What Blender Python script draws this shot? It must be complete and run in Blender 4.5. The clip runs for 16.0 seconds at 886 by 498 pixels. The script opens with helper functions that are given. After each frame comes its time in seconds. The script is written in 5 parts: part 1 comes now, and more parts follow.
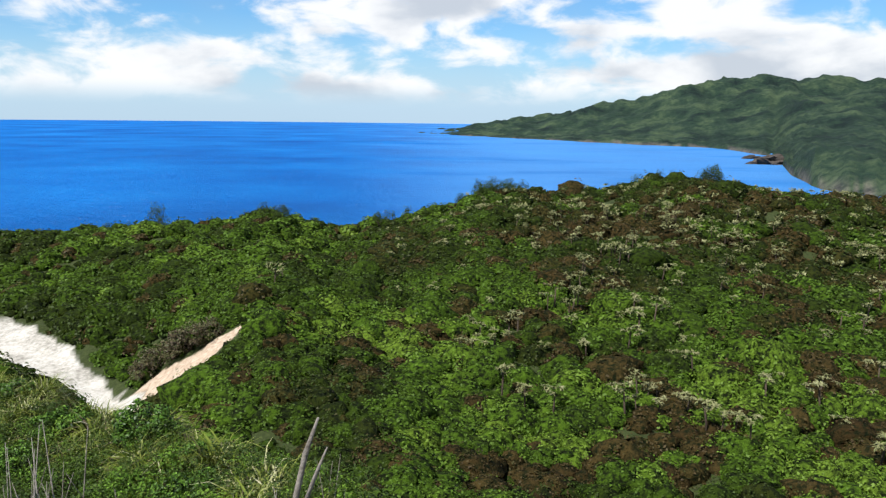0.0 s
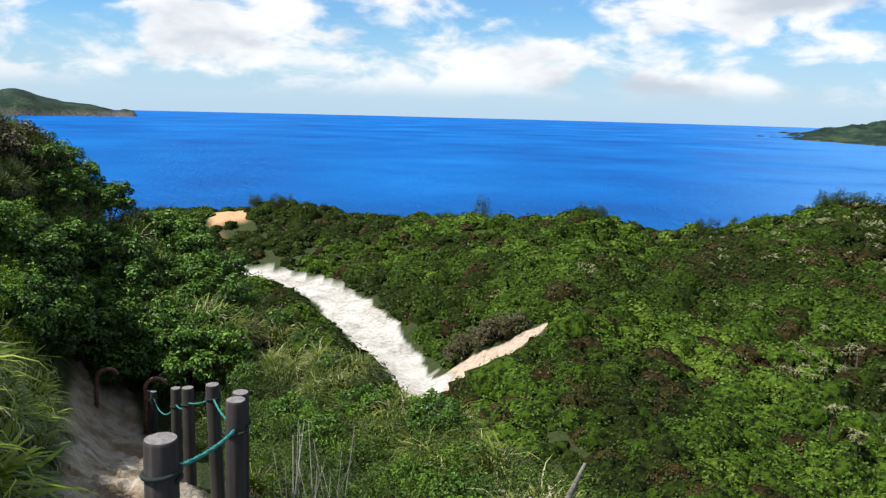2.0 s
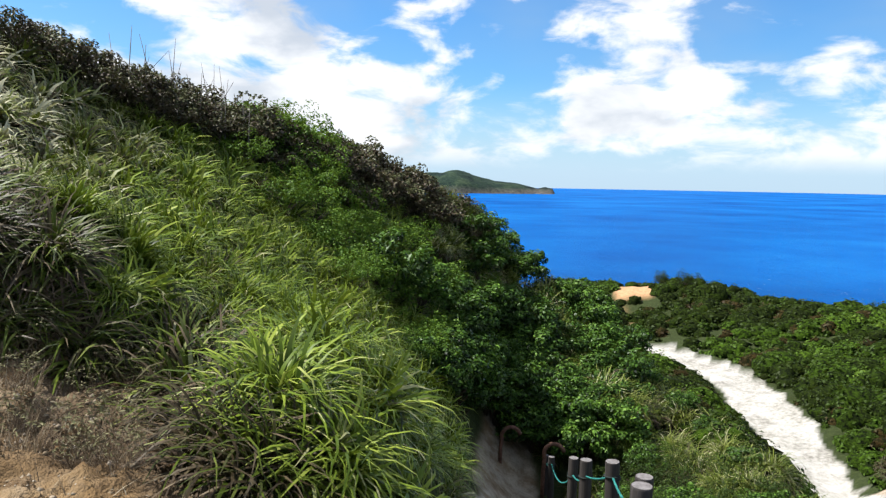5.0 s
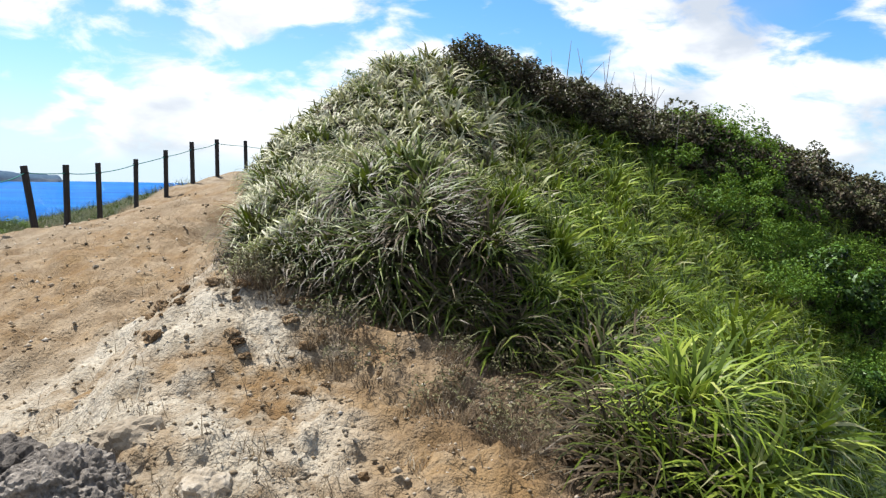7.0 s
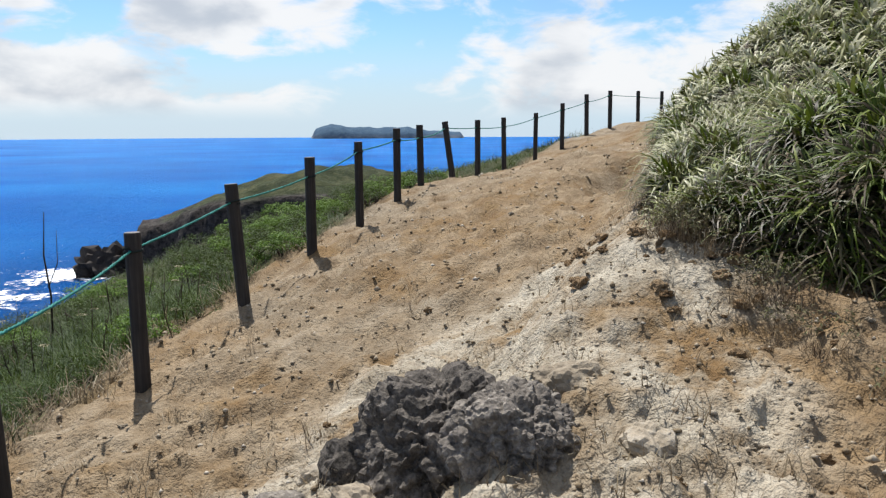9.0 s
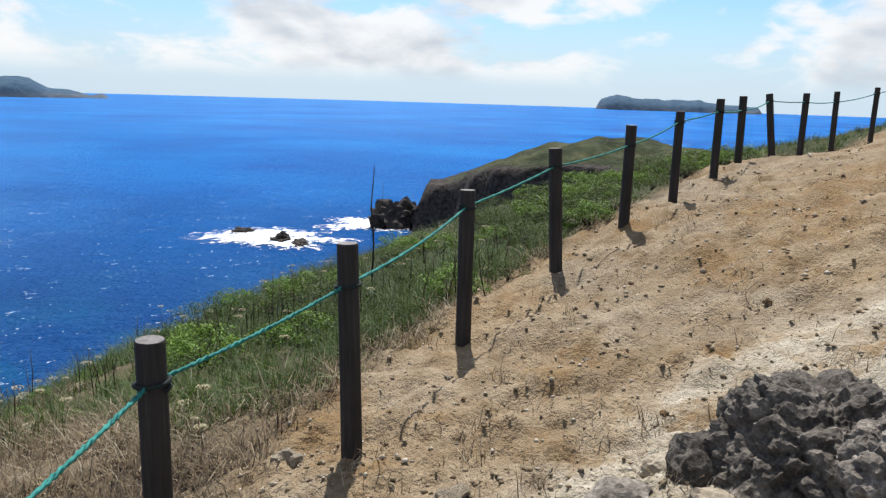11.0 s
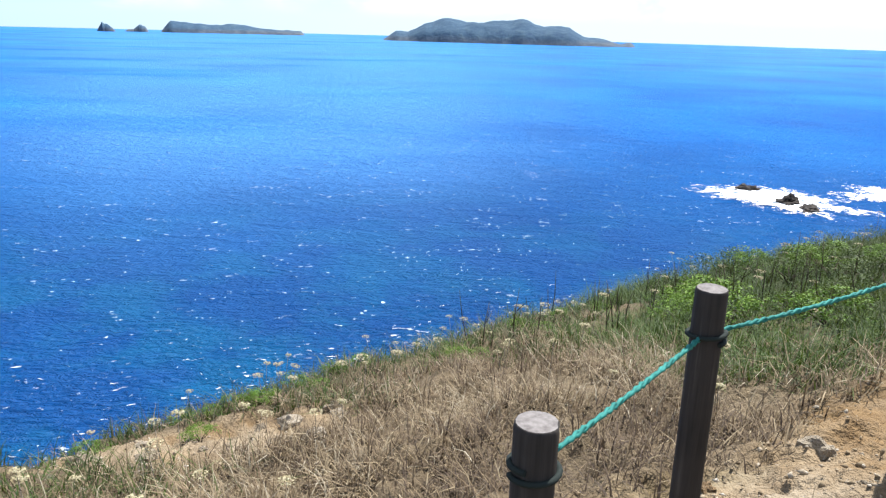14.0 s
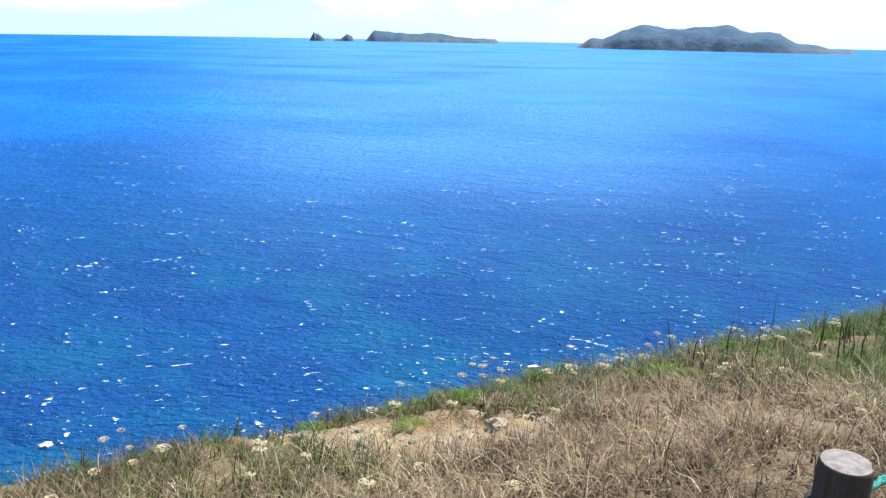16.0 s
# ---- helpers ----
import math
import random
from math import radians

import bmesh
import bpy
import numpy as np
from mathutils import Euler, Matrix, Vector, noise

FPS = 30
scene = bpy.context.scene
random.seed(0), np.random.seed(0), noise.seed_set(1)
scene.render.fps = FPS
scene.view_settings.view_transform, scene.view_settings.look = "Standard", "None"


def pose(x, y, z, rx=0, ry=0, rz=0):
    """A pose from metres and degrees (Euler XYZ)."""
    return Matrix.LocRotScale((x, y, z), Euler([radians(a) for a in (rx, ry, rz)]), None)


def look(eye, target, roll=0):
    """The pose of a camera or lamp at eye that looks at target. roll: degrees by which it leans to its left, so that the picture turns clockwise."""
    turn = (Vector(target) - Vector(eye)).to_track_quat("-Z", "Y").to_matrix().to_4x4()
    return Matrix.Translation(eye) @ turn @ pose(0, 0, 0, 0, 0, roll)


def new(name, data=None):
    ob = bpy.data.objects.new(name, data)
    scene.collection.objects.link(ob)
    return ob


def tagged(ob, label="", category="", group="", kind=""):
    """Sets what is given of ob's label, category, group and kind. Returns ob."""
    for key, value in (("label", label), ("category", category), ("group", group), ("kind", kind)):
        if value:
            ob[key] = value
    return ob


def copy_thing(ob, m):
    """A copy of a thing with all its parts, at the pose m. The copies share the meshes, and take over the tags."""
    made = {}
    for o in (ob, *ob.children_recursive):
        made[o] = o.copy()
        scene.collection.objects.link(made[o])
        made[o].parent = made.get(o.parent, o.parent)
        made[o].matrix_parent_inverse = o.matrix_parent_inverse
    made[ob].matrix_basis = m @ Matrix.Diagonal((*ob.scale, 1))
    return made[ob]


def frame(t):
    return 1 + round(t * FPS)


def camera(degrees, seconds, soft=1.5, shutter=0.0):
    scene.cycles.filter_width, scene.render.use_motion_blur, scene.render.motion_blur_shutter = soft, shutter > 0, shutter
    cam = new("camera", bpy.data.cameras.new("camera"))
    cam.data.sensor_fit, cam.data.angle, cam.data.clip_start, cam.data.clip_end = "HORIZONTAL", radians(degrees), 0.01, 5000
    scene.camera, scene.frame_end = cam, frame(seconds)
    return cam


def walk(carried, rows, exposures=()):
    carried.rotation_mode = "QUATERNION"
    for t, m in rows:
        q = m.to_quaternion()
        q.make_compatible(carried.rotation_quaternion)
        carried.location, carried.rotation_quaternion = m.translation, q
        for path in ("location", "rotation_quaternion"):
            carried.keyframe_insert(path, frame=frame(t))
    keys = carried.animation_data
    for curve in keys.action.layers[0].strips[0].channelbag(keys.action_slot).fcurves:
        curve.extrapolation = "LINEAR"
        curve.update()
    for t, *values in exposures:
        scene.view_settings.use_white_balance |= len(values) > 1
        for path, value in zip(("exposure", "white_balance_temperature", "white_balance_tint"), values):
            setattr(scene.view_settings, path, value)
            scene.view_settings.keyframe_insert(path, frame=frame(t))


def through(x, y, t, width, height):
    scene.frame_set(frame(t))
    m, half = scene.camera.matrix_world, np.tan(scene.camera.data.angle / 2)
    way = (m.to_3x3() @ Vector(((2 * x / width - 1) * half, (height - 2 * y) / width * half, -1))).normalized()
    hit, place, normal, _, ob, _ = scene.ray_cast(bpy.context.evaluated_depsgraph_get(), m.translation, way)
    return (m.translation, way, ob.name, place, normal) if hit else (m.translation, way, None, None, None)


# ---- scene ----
SEA = -60.0
EXPOSURES = [(0, 1.06), (4, 1.09), (6, 1.3), (7.5, 1.22), (9, 0.92), (11.5, 1.0), (12.5, 1.24), (14, 1.52), (16, 1.58)]
cam = camera(60.56, 16.0, soft=1.3)
walk(cam, [
    (0, pose(0.000, -0.000, 1.600, 79.88, -0.72, 0.00)),
    (0.5, pose(0.147, 0.226, 1.614, 80.63, -0.89, 3.77)),
    (1, pose(0.234, 0.491, 1.677, 79.83, 0.03, 13.82)),
    (1.5, pose(0.209, 0.547, 1.658, 79.34, -0.39, 18.13)),
    (2, pose(0.068, 0.631, 1.613, 79.42, -1.43, 24.07)),
    (2.5, pose(-0.074, 0.694, 1.578, 79.82, -0.35, 29.56)),
    (3, pose(-0.183, 0.703, 1.564, 80.68, 0.60, 35.08)),
    (3.5, pose(-0.275, 0.741, 1.538, 81.57, 1.08, 40.67)),
    (3.7, pose(-0.302, 0.742, 1.528, 82.16, 1.33, 42.52)),
    (5.8, pose(-0.125, 0.925, 1.507, 85.89, -0.80, 66.56)),
    (6, pose(-0.149, 0.937, 1.503, 86.02, -0.04, 70.98)),
    (6.5, pose(-0.210, 0.917, 1.496, 85.71, -0.95, 79.14)),
    (7, pose(-0.234, 0.884, 1.485, 84.68, -1.24, 85.40)),
    (7.5, pose(-0.263, 0.857, 1.492, 83.02, -0.73, 92.03)),
    (8, pose(-0.300, 0.799, 1.461, 81.89, -0.85, 100.57)),
    (8.5, pose(-0.322, 0.705, 1.458, 81.45, -0.19, 107.13)),
    (9, pose(-0.343, 0.602, 1.446, 80.87, 0.17, 113.43)),
    (9.2, pose(-0.340, 0.594, 1.441, 80.43, 0.26, 116.00)),
    (11.3, pose(-0.321, 0.091, 1.377, 78.06, -1.47, 138.42)),
    (11.5, pose(-0.330, 0.053, 1.360, 77.88, -1.11, 141.59)),
    (12, pose(-0.363, -0.022, 1.362, 77.51, -1.26, 150.52)),
    (12.5, pose(-0.366, -0.063, 1.346, 76.15, -2.36, 157.53)),
    (13, pose(-0.340, -0.071, 1.335, 74.43, -1.57, 164.58)),
    (13.5, pose(-0.297, -0.109, 1.321, 73.94, -1.64, 167.96)),
    (14, pose(-0.202, -0.116, 1.328, 73.66, -1.53, 171.52)),
    (14.5, pose(-0.171, -0.139, 1.318, 73.55, -1.66, 174.06)),
    (15, pose(-0.097, -0.127, 1.321, 73.36, -1.78, 177.73)),
    (15.5, pose(-0.036, -0.159, 1.309, 73.48, -0.98, 181.56)),
    (16, pose(0.037, -0.151, 1.313, 73.90, -1.02, 185.55)),
], exposures=EXPOSURES)


# ---- world, sun ----
SUN_BEARING, SUN_HEIGHT = 135.0, 55.0    # degrees left of +y, degrees above the horizon


def bearing_dir(b):
    return Vector((-math.sin(radians(b)), math.cos(radians(b)), 0))


world = bpy.data.worlds.new("world")
scene.world = world
world.use_nodes = True


class Nodes:
    """Short way to write node trees."""

    def __init__(self, tree):
        self.tree = tree
        tree.nodes.clear()

    def add(self, kind, **values):
        n = self.tree.nodes.new(kind)
        for key, v in values.items():
            if key == "inputs":
                for k, x in v.items():
                    if hasattr(x, "is_output") or hasattr(x, "links"):
                        self.tree.links.new(x, n.inputs[k])
                    else:
                        n.inputs[k].default_value = x
            elif key == "op":
                n.operation = v
            elif key == "kind2":
                n.data_type = v
        return n

    def math(self, op, a, b=0.0, clamp=False):
        n = self.add("ShaderNodeMath", op=op, inputs={0: a, 1: b})
        n.use_clamp = clamp
        return n.outputs[0]

    def vmath(self, op, a, b):
        return self.add("ShaderNodeVectorMath", op=op, inputs={0: a, 1: b}).outputs[0]

    def noise(self, vec, scale, detail=3.0, rough=0.5, dist=0.0):
        n = self.add("ShaderNodeTexNoise", inputs={"Scale": scale, "Detail": detail, "Roughness": rough, "Distortion": dist})
        if vec is not None:
            self.tree.links.new(vec, n.inputs["Vector"])
        return n.outputs["Fac"]

    def remap(self, v, a, b, c=0.0, d=1.0):
        n = self.add("ShaderNodeMapRange", inputs={0: v, 1: a, 2: b, 3: c, 4: d})
        n.interpolation_type = "SMOOTHSTEP"
        return n.outputs[0]

    def mix(self, f, a, b):
        n = self.add("ShaderNodeMix", kind2="RGBA")
        for i, v in ((0, f), (6, a), (7, b)):
            if hasattr(v, "links"):
                self.tree.links.new(v, n.inputs[i])
            else:
                n.inputs[i].default_value = (*v, 1.0) if isinstance(v, tuple) else v
        return n.outputs[2]

    def ramp(self, f, stops):
        n = self.add("ShaderNodeValToRGB", inputs={0: f})
        e = n.color_ramp.elements
        while len(e) < len(stops):
            e.new(0.5)
        for el, (p, c) in zip(e, stops):
            el.position, el.color = p, (*c, 1.0)
        return n.outputs[0]


def build_sky():
    n = Nodes(world.node_tree)
    sky = n.add("ShaderNodeTexSky")
    sky.sky_type = "NISHITA"
    sky.sun_disc = False
    sky.sun_elevation = radians(SUN_HEIGHT)
    sky.sun_rotation = radians(-SUN_BEARING)
    sky.altitude = 60
    sky.dust_density = 0.6
    sky.ozone_density = 2.0
    d = n.add("ShaderNodeTexCoord").outputs["Generated"]
    z = n.add("ShaderNodeSeparateXYZ", inputs={0: d}).outputs[2]
    # cumulus: broad heaps broken up by finer billows, flattened towards the horizon
    p = n.vmath("MULTIPLY", d, (1.0, 1.0, 2.4))
    big = n.noise(p, 3.6, 2.0, 0.5)
    fine = n.noise(p, 10.0, 9.0, 0.56, 0.3)
    heap = n.math("ADD", n.math("MULTIPLY", big, 0.55), n.math("MULTIPLY", fine, 0.45))
    # brighter, whiter air on the side of the sun
    side = n.add("ShaderNodeVectorMath", op="DOT_PRODUCT", inputs={0: d, 1: tuple(bearing_dir(SUN_BEARING))}).outputs["Value"]
    heap = n.math("ADD", heap, n.math("MULTIPLY", n.remap(side, 0.2, 0.9), n.remap(z, 0.35, 0.1, 0.0, 0.035)))
    cover = n.remap(heap, 0.452, 0.545)
    low = n.remap(z, 0.005, 0.04)
    cover = n.math("MULTIPLY", cover, low)
    # shaded bellies of the clouds
    p2 = n.vmath("ADD", p, (0.0, 0.0, 0.10))
    above = n.noise(p2, 6.5, 6.0, 0.5, 0.2)
    belly = n.remap(n.math("ADD", n.math("MULTIPLY", above, 0.6), n.math("MULTIPLY", big, 0.4)), 0.48, 0.64)
    cloud = n.mix(belly, (1.55, 1.56, 1.58), (0.92, 1.0, 1.12))
    veil = n.math("MULTIPLY", n.remap(n.noise(p, 1.7, 4.0, 0.6), 0.42, 0.8), 0.6)
    clear = n.vmath("MULTIPLY", sky.outputs[0], (0.094, 0.170, 0.238))
    hazy = n.mix(veil, clear, (0.60, 0.80, 1.02))
    hazy = n.mix(n.remap(z, 0.13, 0.0, 0.0, 0.8), hazy, (0.90, 1.16, 1.42))
    glare = n.math("MULTIPLY", n.remap(side, 0.3, 1.0), n.remap(z, 0.26, 0.02, 0.0, 0.38))
    hazy = n.mix(glare, hazy, (1.35, 1.45, 1.52))
    out = n.mix(n.math("MULTIPLY", cover, 0.95), hazy, cloud)
    bg = n.add("ShaderNodeBackground", inputs={0: out, 1: SKY_STRENGTH})
    w = n.add("ShaderNodeOutputWorld")
    n.tree.links.new(bg.outputs[0], w.inputs[0])


SKY_STRENGTH = 0.32
build_sky()
sun = new("sun", bpy.data.lights.new("sun", "SUN"))
sun.data.energy, sun.data.angle, sun.data.color = 4.2, radians(0.6), (1.0, 0.98, 0.95)
sun.matrix_world = look(tuple(bearing_dir(SUN_BEARING) * 57 + Vector((0, 0, 82))), (0, 0, 0))

# ---- materials ----
MATS = {}


def material(name, make):
    if name not in MATS:
        m = bpy.data.materials.new(name)
        m.use_nodes = True
        n = Nodes(m.node_tree)
        shader = make(n)
        out = n.add("ShaderNodeOutputMaterial")
        n.tree.links.new(shader, out.inputs[0])
        MATS[name] = m
    return MATS[name]


def principled(n, color, rough=0.8, bump=None, strength=0.3, dist=0.02, **more):
    p = n.add("ShaderNodeBsdfPrincipled")
    more.setdefault("Specular_IOR_Level", 0.12)
    for k, v in (("Base Color", color), ("Roughness", rough)):
        if hasattr(v, "links"):
            n.tree.links.new(v, p.inputs[k])
        else:
            p.inputs[k].default_value = (*v, 1.0) if isinstance(v, tuple) else v
    for k, v in more.items():
        p.inputs[k.replace("_", " ")].default_value = v
    if bump is not None:
        b = n.add("ShaderNodeBump", inputs={"Strength": strength, "Distance": dist, "Height": bump})
        n.tree.links.new(b.outputs[0], p.inputs["Normal"])
    return p.outputs[0]


def attr(n, name):
    a = n.add("ShaderNodeAttribute")
    a.attribute_name = name
    return a.outputs["Fac"]


def island_random(n):
    return n.add("ShaderNodeNewGeometry").outputs["Random Per Island"]


def leaf_material(name, stops, rough=0.55, through=0.3, spread=0.35, sap=0.5, gloss=0.15):
    """Leaves: the colour runs along stops by the tone painted on the mesh and each leaf's own chance."""
    def make(n):
        t = n.math("ADD", attr(n, "tone"), n.math("MULTIPLY", n.math("SUBTRACT", island_random(n), 0.5), spread))
        o = n.add("ShaderNodeObjectInfo").outputs["Random"]
        t = n.math("ADD", t, n.math("MULTIPLY", n.math("SUBTRACT", o, 0.5), 0.25), True)
        c = n.ramp(t, stops)
        p = principled(n, c, rough, Specular_IOR_Level=gloss)
        tr = n.add("ShaderNodeBsdfTranslucent", inputs={0: n.mix(sap, c, (0.17, 0.23, 0.02))})
        m = n.add("ShaderNodeMixShader", inputs={0: through})
        n.tree.links.new(p, m.inputs[1])
        n.tree.links.new(tr.outputs[0], m.inputs[2])
        return m.outputs[0]
    return material(name, make)


def ground_mat(n):
    pos = n.add("ShaderNodeNewGeometry").outputs["Position"]
    big = n.noise(pos, 0.55, 4, 0.6)
    mid = n.noise(pos, 4.0, 6, 0.65)
    fine = n.noise(pos, 38.0, 4, 0.6)
    dirt = n.ramp(mid, [(0.25, (0.100, 0.070, 0.041)), (0.5, (0.176, 0.130, 0.081)), (0.75, (0.25, 0.197, 0.131))])
    ochre = n.ramp(mid, [(0.25, (0.118, 0.066, 0.026)), (0.75, (0.222, 0.145, 0.068))])
    dirt = n.mix(n.math("MULTIPLY", attr(n, "ochre"), n.remap(big, 0.35, 0.6)), dirt, ochre)
    chalk = n.ramp(mid, [(0.3, (0.19, 0.155, 0.107)), (0.6, (0.36, 0.32, 0.25))])
    dirt = n.mix(n.math("MULTIPLY", attr(n, "chalk"), n.remap(n.noise(pos, 1.6, 5, 0.65), 0.34, 0.56)), dirt, chalk)
    dirt = n.mix(n.remap(fine, 0.45, 0.75, 0.0, 0.5), dirt, (0.096, 0.063, 0.037))
    soil = n.ramp(mid, [(0.25, (0.015, 0.021, 0.007)), (0.6, (0.033, 0.044, 0.013)), (0.85, (0.067, 0.056, 0.026))])
    dry = n.ramp(mid, [(0.25, (0.06, 0.045, 0.028)), (0.7, (0.15, 0.115, 0.072))])
    soil = n.mix(attr(n, "verge"), soil, dry)
    dirt = n.mix(attr(n, "humus"), dirt, n.ramp(mid, [(0.25, (0.035, 0.024, 0.015)), (0.75, (0.13, 0.085, 0.047))]))
    c = n.mix(attr(n, "bare"), soil, dirt)
    sand = n.ramp(n.math("ADD", n.math("MULTIPLY", mid, 0.5), n.math("MULTIPLY", big, 0.5)), [(0.38, (0.20, 0.185, 0.155)), (0.5, (0.36, 0.34, 0.30)), (0.62, (0.45, 0.43, 0.39))])
    c = n.mix(attr(n, "sand"), c, sand)
    gully = n.ramp(mid, [(0.35, (0.26, 0.185, 0.125)), (0.65, (0.44, 0.36, 0.275))])
    c = n.mix(attr(n, "gully"), c, gully)
    red = n.ramp(mid, [(0.3, (0.311, 0.148, 0.074)), (0.7, (0.488, 0.311, 0.163))])
    c = n.mix(attr(n, "redsoil"), c, red)
    rock = n.ramp(mid, [(0.3, (0.037, 0.033, 0.03)), (0.7, (0.118, 0.104, 0.089))])
    c = n.mix(attr(n, "crag"), c, rock)
    jog = n.add("ShaderNodeTexNoise", inputs={"Vector": pos, "Scale": 9.0, "Detail": 3.0}).outputs["Color"]
    warped = n.vmath("ADD", pos, n.vmath("MULTIPLY", jog, (0.12, 0.12, 0.12)))
    crumbs = n.add("ShaderNodeTexVoronoi", inputs={"Vector": warped, "Scale": 24.0, "Randomness": 1.0}).outputs["Distance"]
    grit = n.add("ShaderNodeTexVoronoi", inputs={"Vector": warped, "Scale": 70.0, "Randomness": 1.0}).outputs["Distance"]
    h = n.math("ADD", n.math("MULTIPLY", fine, 0.6), n.math("ADD", mid, n.math("MULTIPLY", n.noise(pos, 14.0, 5, 0.65), 0.9)))
    h = n.math("SUBTRACT", h, n.math("MULTIPLY", crumbs, n.remap(n.noise(pos, 3.0, 2), 0.35, 0.6, 0.02, 0.3)))
    h = n.math("SUBTRACT", h, n.math("MULTIPLY", grit, 0.18))
    return principled(n, c, 0.95, h, 0.9, 0.035)


def sea_mat(n):
    pos = n.add("ShaderNodeNewGeometry").outputs["Position"]
    flat = n.vmath("MULTIPLY", pos, (1.0, 1.0, 0.0))
    patch = n.noise(flat, 0.0045, 4, 0.55)
    shoal = n.math("MULTIPLY", attr(n, "shoal"), n.remap(n.noise(flat, 0.03, 5, 0.6), 0.42, 0.62))
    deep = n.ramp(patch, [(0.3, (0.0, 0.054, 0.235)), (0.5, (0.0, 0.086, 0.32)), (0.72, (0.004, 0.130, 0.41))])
    # dark near, bright far out: sky reflected at low angles, painted in
    near_dark = n.ramp(patch, [(0.3, (0.000, 0.022, 0.105)), (0.7, (0.000, 0.039, 0.16))])
    deep = n.mix(attr(n, "offing"), near_dark, deep)
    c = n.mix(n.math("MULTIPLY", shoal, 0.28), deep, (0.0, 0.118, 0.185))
    # pale bands: reflected sky painted into the water's colour
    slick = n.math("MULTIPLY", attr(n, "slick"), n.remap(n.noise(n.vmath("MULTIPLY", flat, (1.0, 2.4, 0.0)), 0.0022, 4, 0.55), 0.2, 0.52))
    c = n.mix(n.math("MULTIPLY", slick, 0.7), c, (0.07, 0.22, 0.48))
    long = n.vmath("MULTIPLY", flat, (0.6, 1.0, 0.0))
    swell = n.noise(long, 0.10, 3, 0.6, 0.6)
    chop = n.noise(long, 0.75, 4, 0.65, 0.5)
    h = n.math("ADD", n.math("MULTIPLY", swell, 1.6), n.math("MULTIPLY", chop, 0.8))
    # white flecks: foam crests and the sun's sparkle, painted into the colour
    caps = n.remap(n.math("ADD", chop, n.math("MULTIPLY", n.math("SUBTRACT", swell, 0.5), 0.5)), 0.675, 0.74)
    near = n.remap(n.add("ShaderNodeVectorMath", op="LENGTH", inputs={0: flat}).outputs["Value"], 700.0, 120.0)
    c = n.mix(n.math("MULTIPLY", caps, near), c, (0.75, 0.82, 0.86))
    bump = n.add("ShaderNodeBump", inputs={"Strength": 1.0, "Distance": 2.6, "Height": h}).outputs[0]
    body = n.add("ShaderNodeBsdfDiffuse", inputs={"Color": c, "Normal": bump}).outputs[0]
    shine = n.add("ShaderNodeBsdfGlossy", inputs={"Color": (0.5, 0.74, 1.0, 1.0), "Roughness": 0.2, "Normal": bump}).outputs[0]
    fres = n.add("ShaderNodeFresnel", inputs={"IOR": 1.33, "Normal": bump}).outputs[0]
    amount = n.math("MINIMUM", n.math("MULTIPLY", fres, 0.55), 0.15)
    m = n.add("ShaderNodeMixShader", inputs={0: amount})
    n.tree.links.new(body, m.inputs[1])
    n.tree.links.new(shine, m.inputs[2])
    return m.outputs[0]


def forest_mat(n):
    pos = n.add("ShaderNodeNewGeometry").outputs["Position"]
    a = n.noise(pos, 0.012, 5, 0.6)
    b = n.noise(pos, 0.09, 5, 0.7)
    c = n.ramp(n.math("ADD", n.math("MULTIPLY", a, 0.6), n.math("MULTIPLY", b, 0.4)),
               [(0.4, (0.004, 0.010, 0.009)), (0.5, (0.012, 0.026, 0.016)), (0.62, (0.040, 0.060, 0.030))])
    rock = n.ramp(b, [(0.35, (0.03, 0.03, 0.028)), (0.72, (0.14, 0.125, 0.105))])
    c = n.mix(attr(n, "crag"), c, rock)
    return principled(n, c, 0.95, b, 0.8, 6.0)


def hazy_island_mat(n):
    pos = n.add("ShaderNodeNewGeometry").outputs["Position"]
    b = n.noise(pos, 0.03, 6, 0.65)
    # blue of the distant haze is mixed into scrub and rock colours
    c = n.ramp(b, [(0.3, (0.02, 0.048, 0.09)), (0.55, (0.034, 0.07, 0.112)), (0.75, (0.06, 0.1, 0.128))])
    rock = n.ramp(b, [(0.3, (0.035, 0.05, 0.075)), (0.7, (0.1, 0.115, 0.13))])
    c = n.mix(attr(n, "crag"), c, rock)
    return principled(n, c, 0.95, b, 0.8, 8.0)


def stone_mat(name, stops, scale=9.0):
    def make(n):
        pos = n.add("ShaderNodeTexCoord").outputs["Object"]
        a = n.noise(pos, scale, 6, 0.7)
        b = n.noise(pos, scale * 5, 4, 0.6)
        o = n.add("ShaderNodeObjectInfo").outputs["Random"]
        f = n.math("ADD", n.math("MULTIPLY", a, 0.75), n.math("MULTIPLY", b, 0.25))
        f = n.math("ADD", f, n.math("MULTIPLY", n.math("SUBTRACT", o, 0.5), 0.18))
        return principled(n, n.ramp(f, stops), 0.93, f, 0.9, 0.03)
    return material(name, make)


def post_mat(n):
    pos = n.add("ShaderNodeTexCoord").outputs["Object"]
    grain = n.noise(n.vmath("MULTIPLY", pos, (60.0, 60.0, 2.5)), 1.0, 4, 0.6)
    stain = n.noise(pos, 3.0, 4, 0.6)
    c = n.ramp(n.math("ADD", n.math("MULTIPLY", grain, 0.6), n.math("MULTIPLY", stain, 0.4)),
               [(0.3, (0.016, 0.015, 0.014)), (0.55, (0.041, 0.036, 0.033)), (0.75, (0.089, 0.078, 0.07))])
    return principled(n, c, 0.75, grain, 0.5, 0.004)


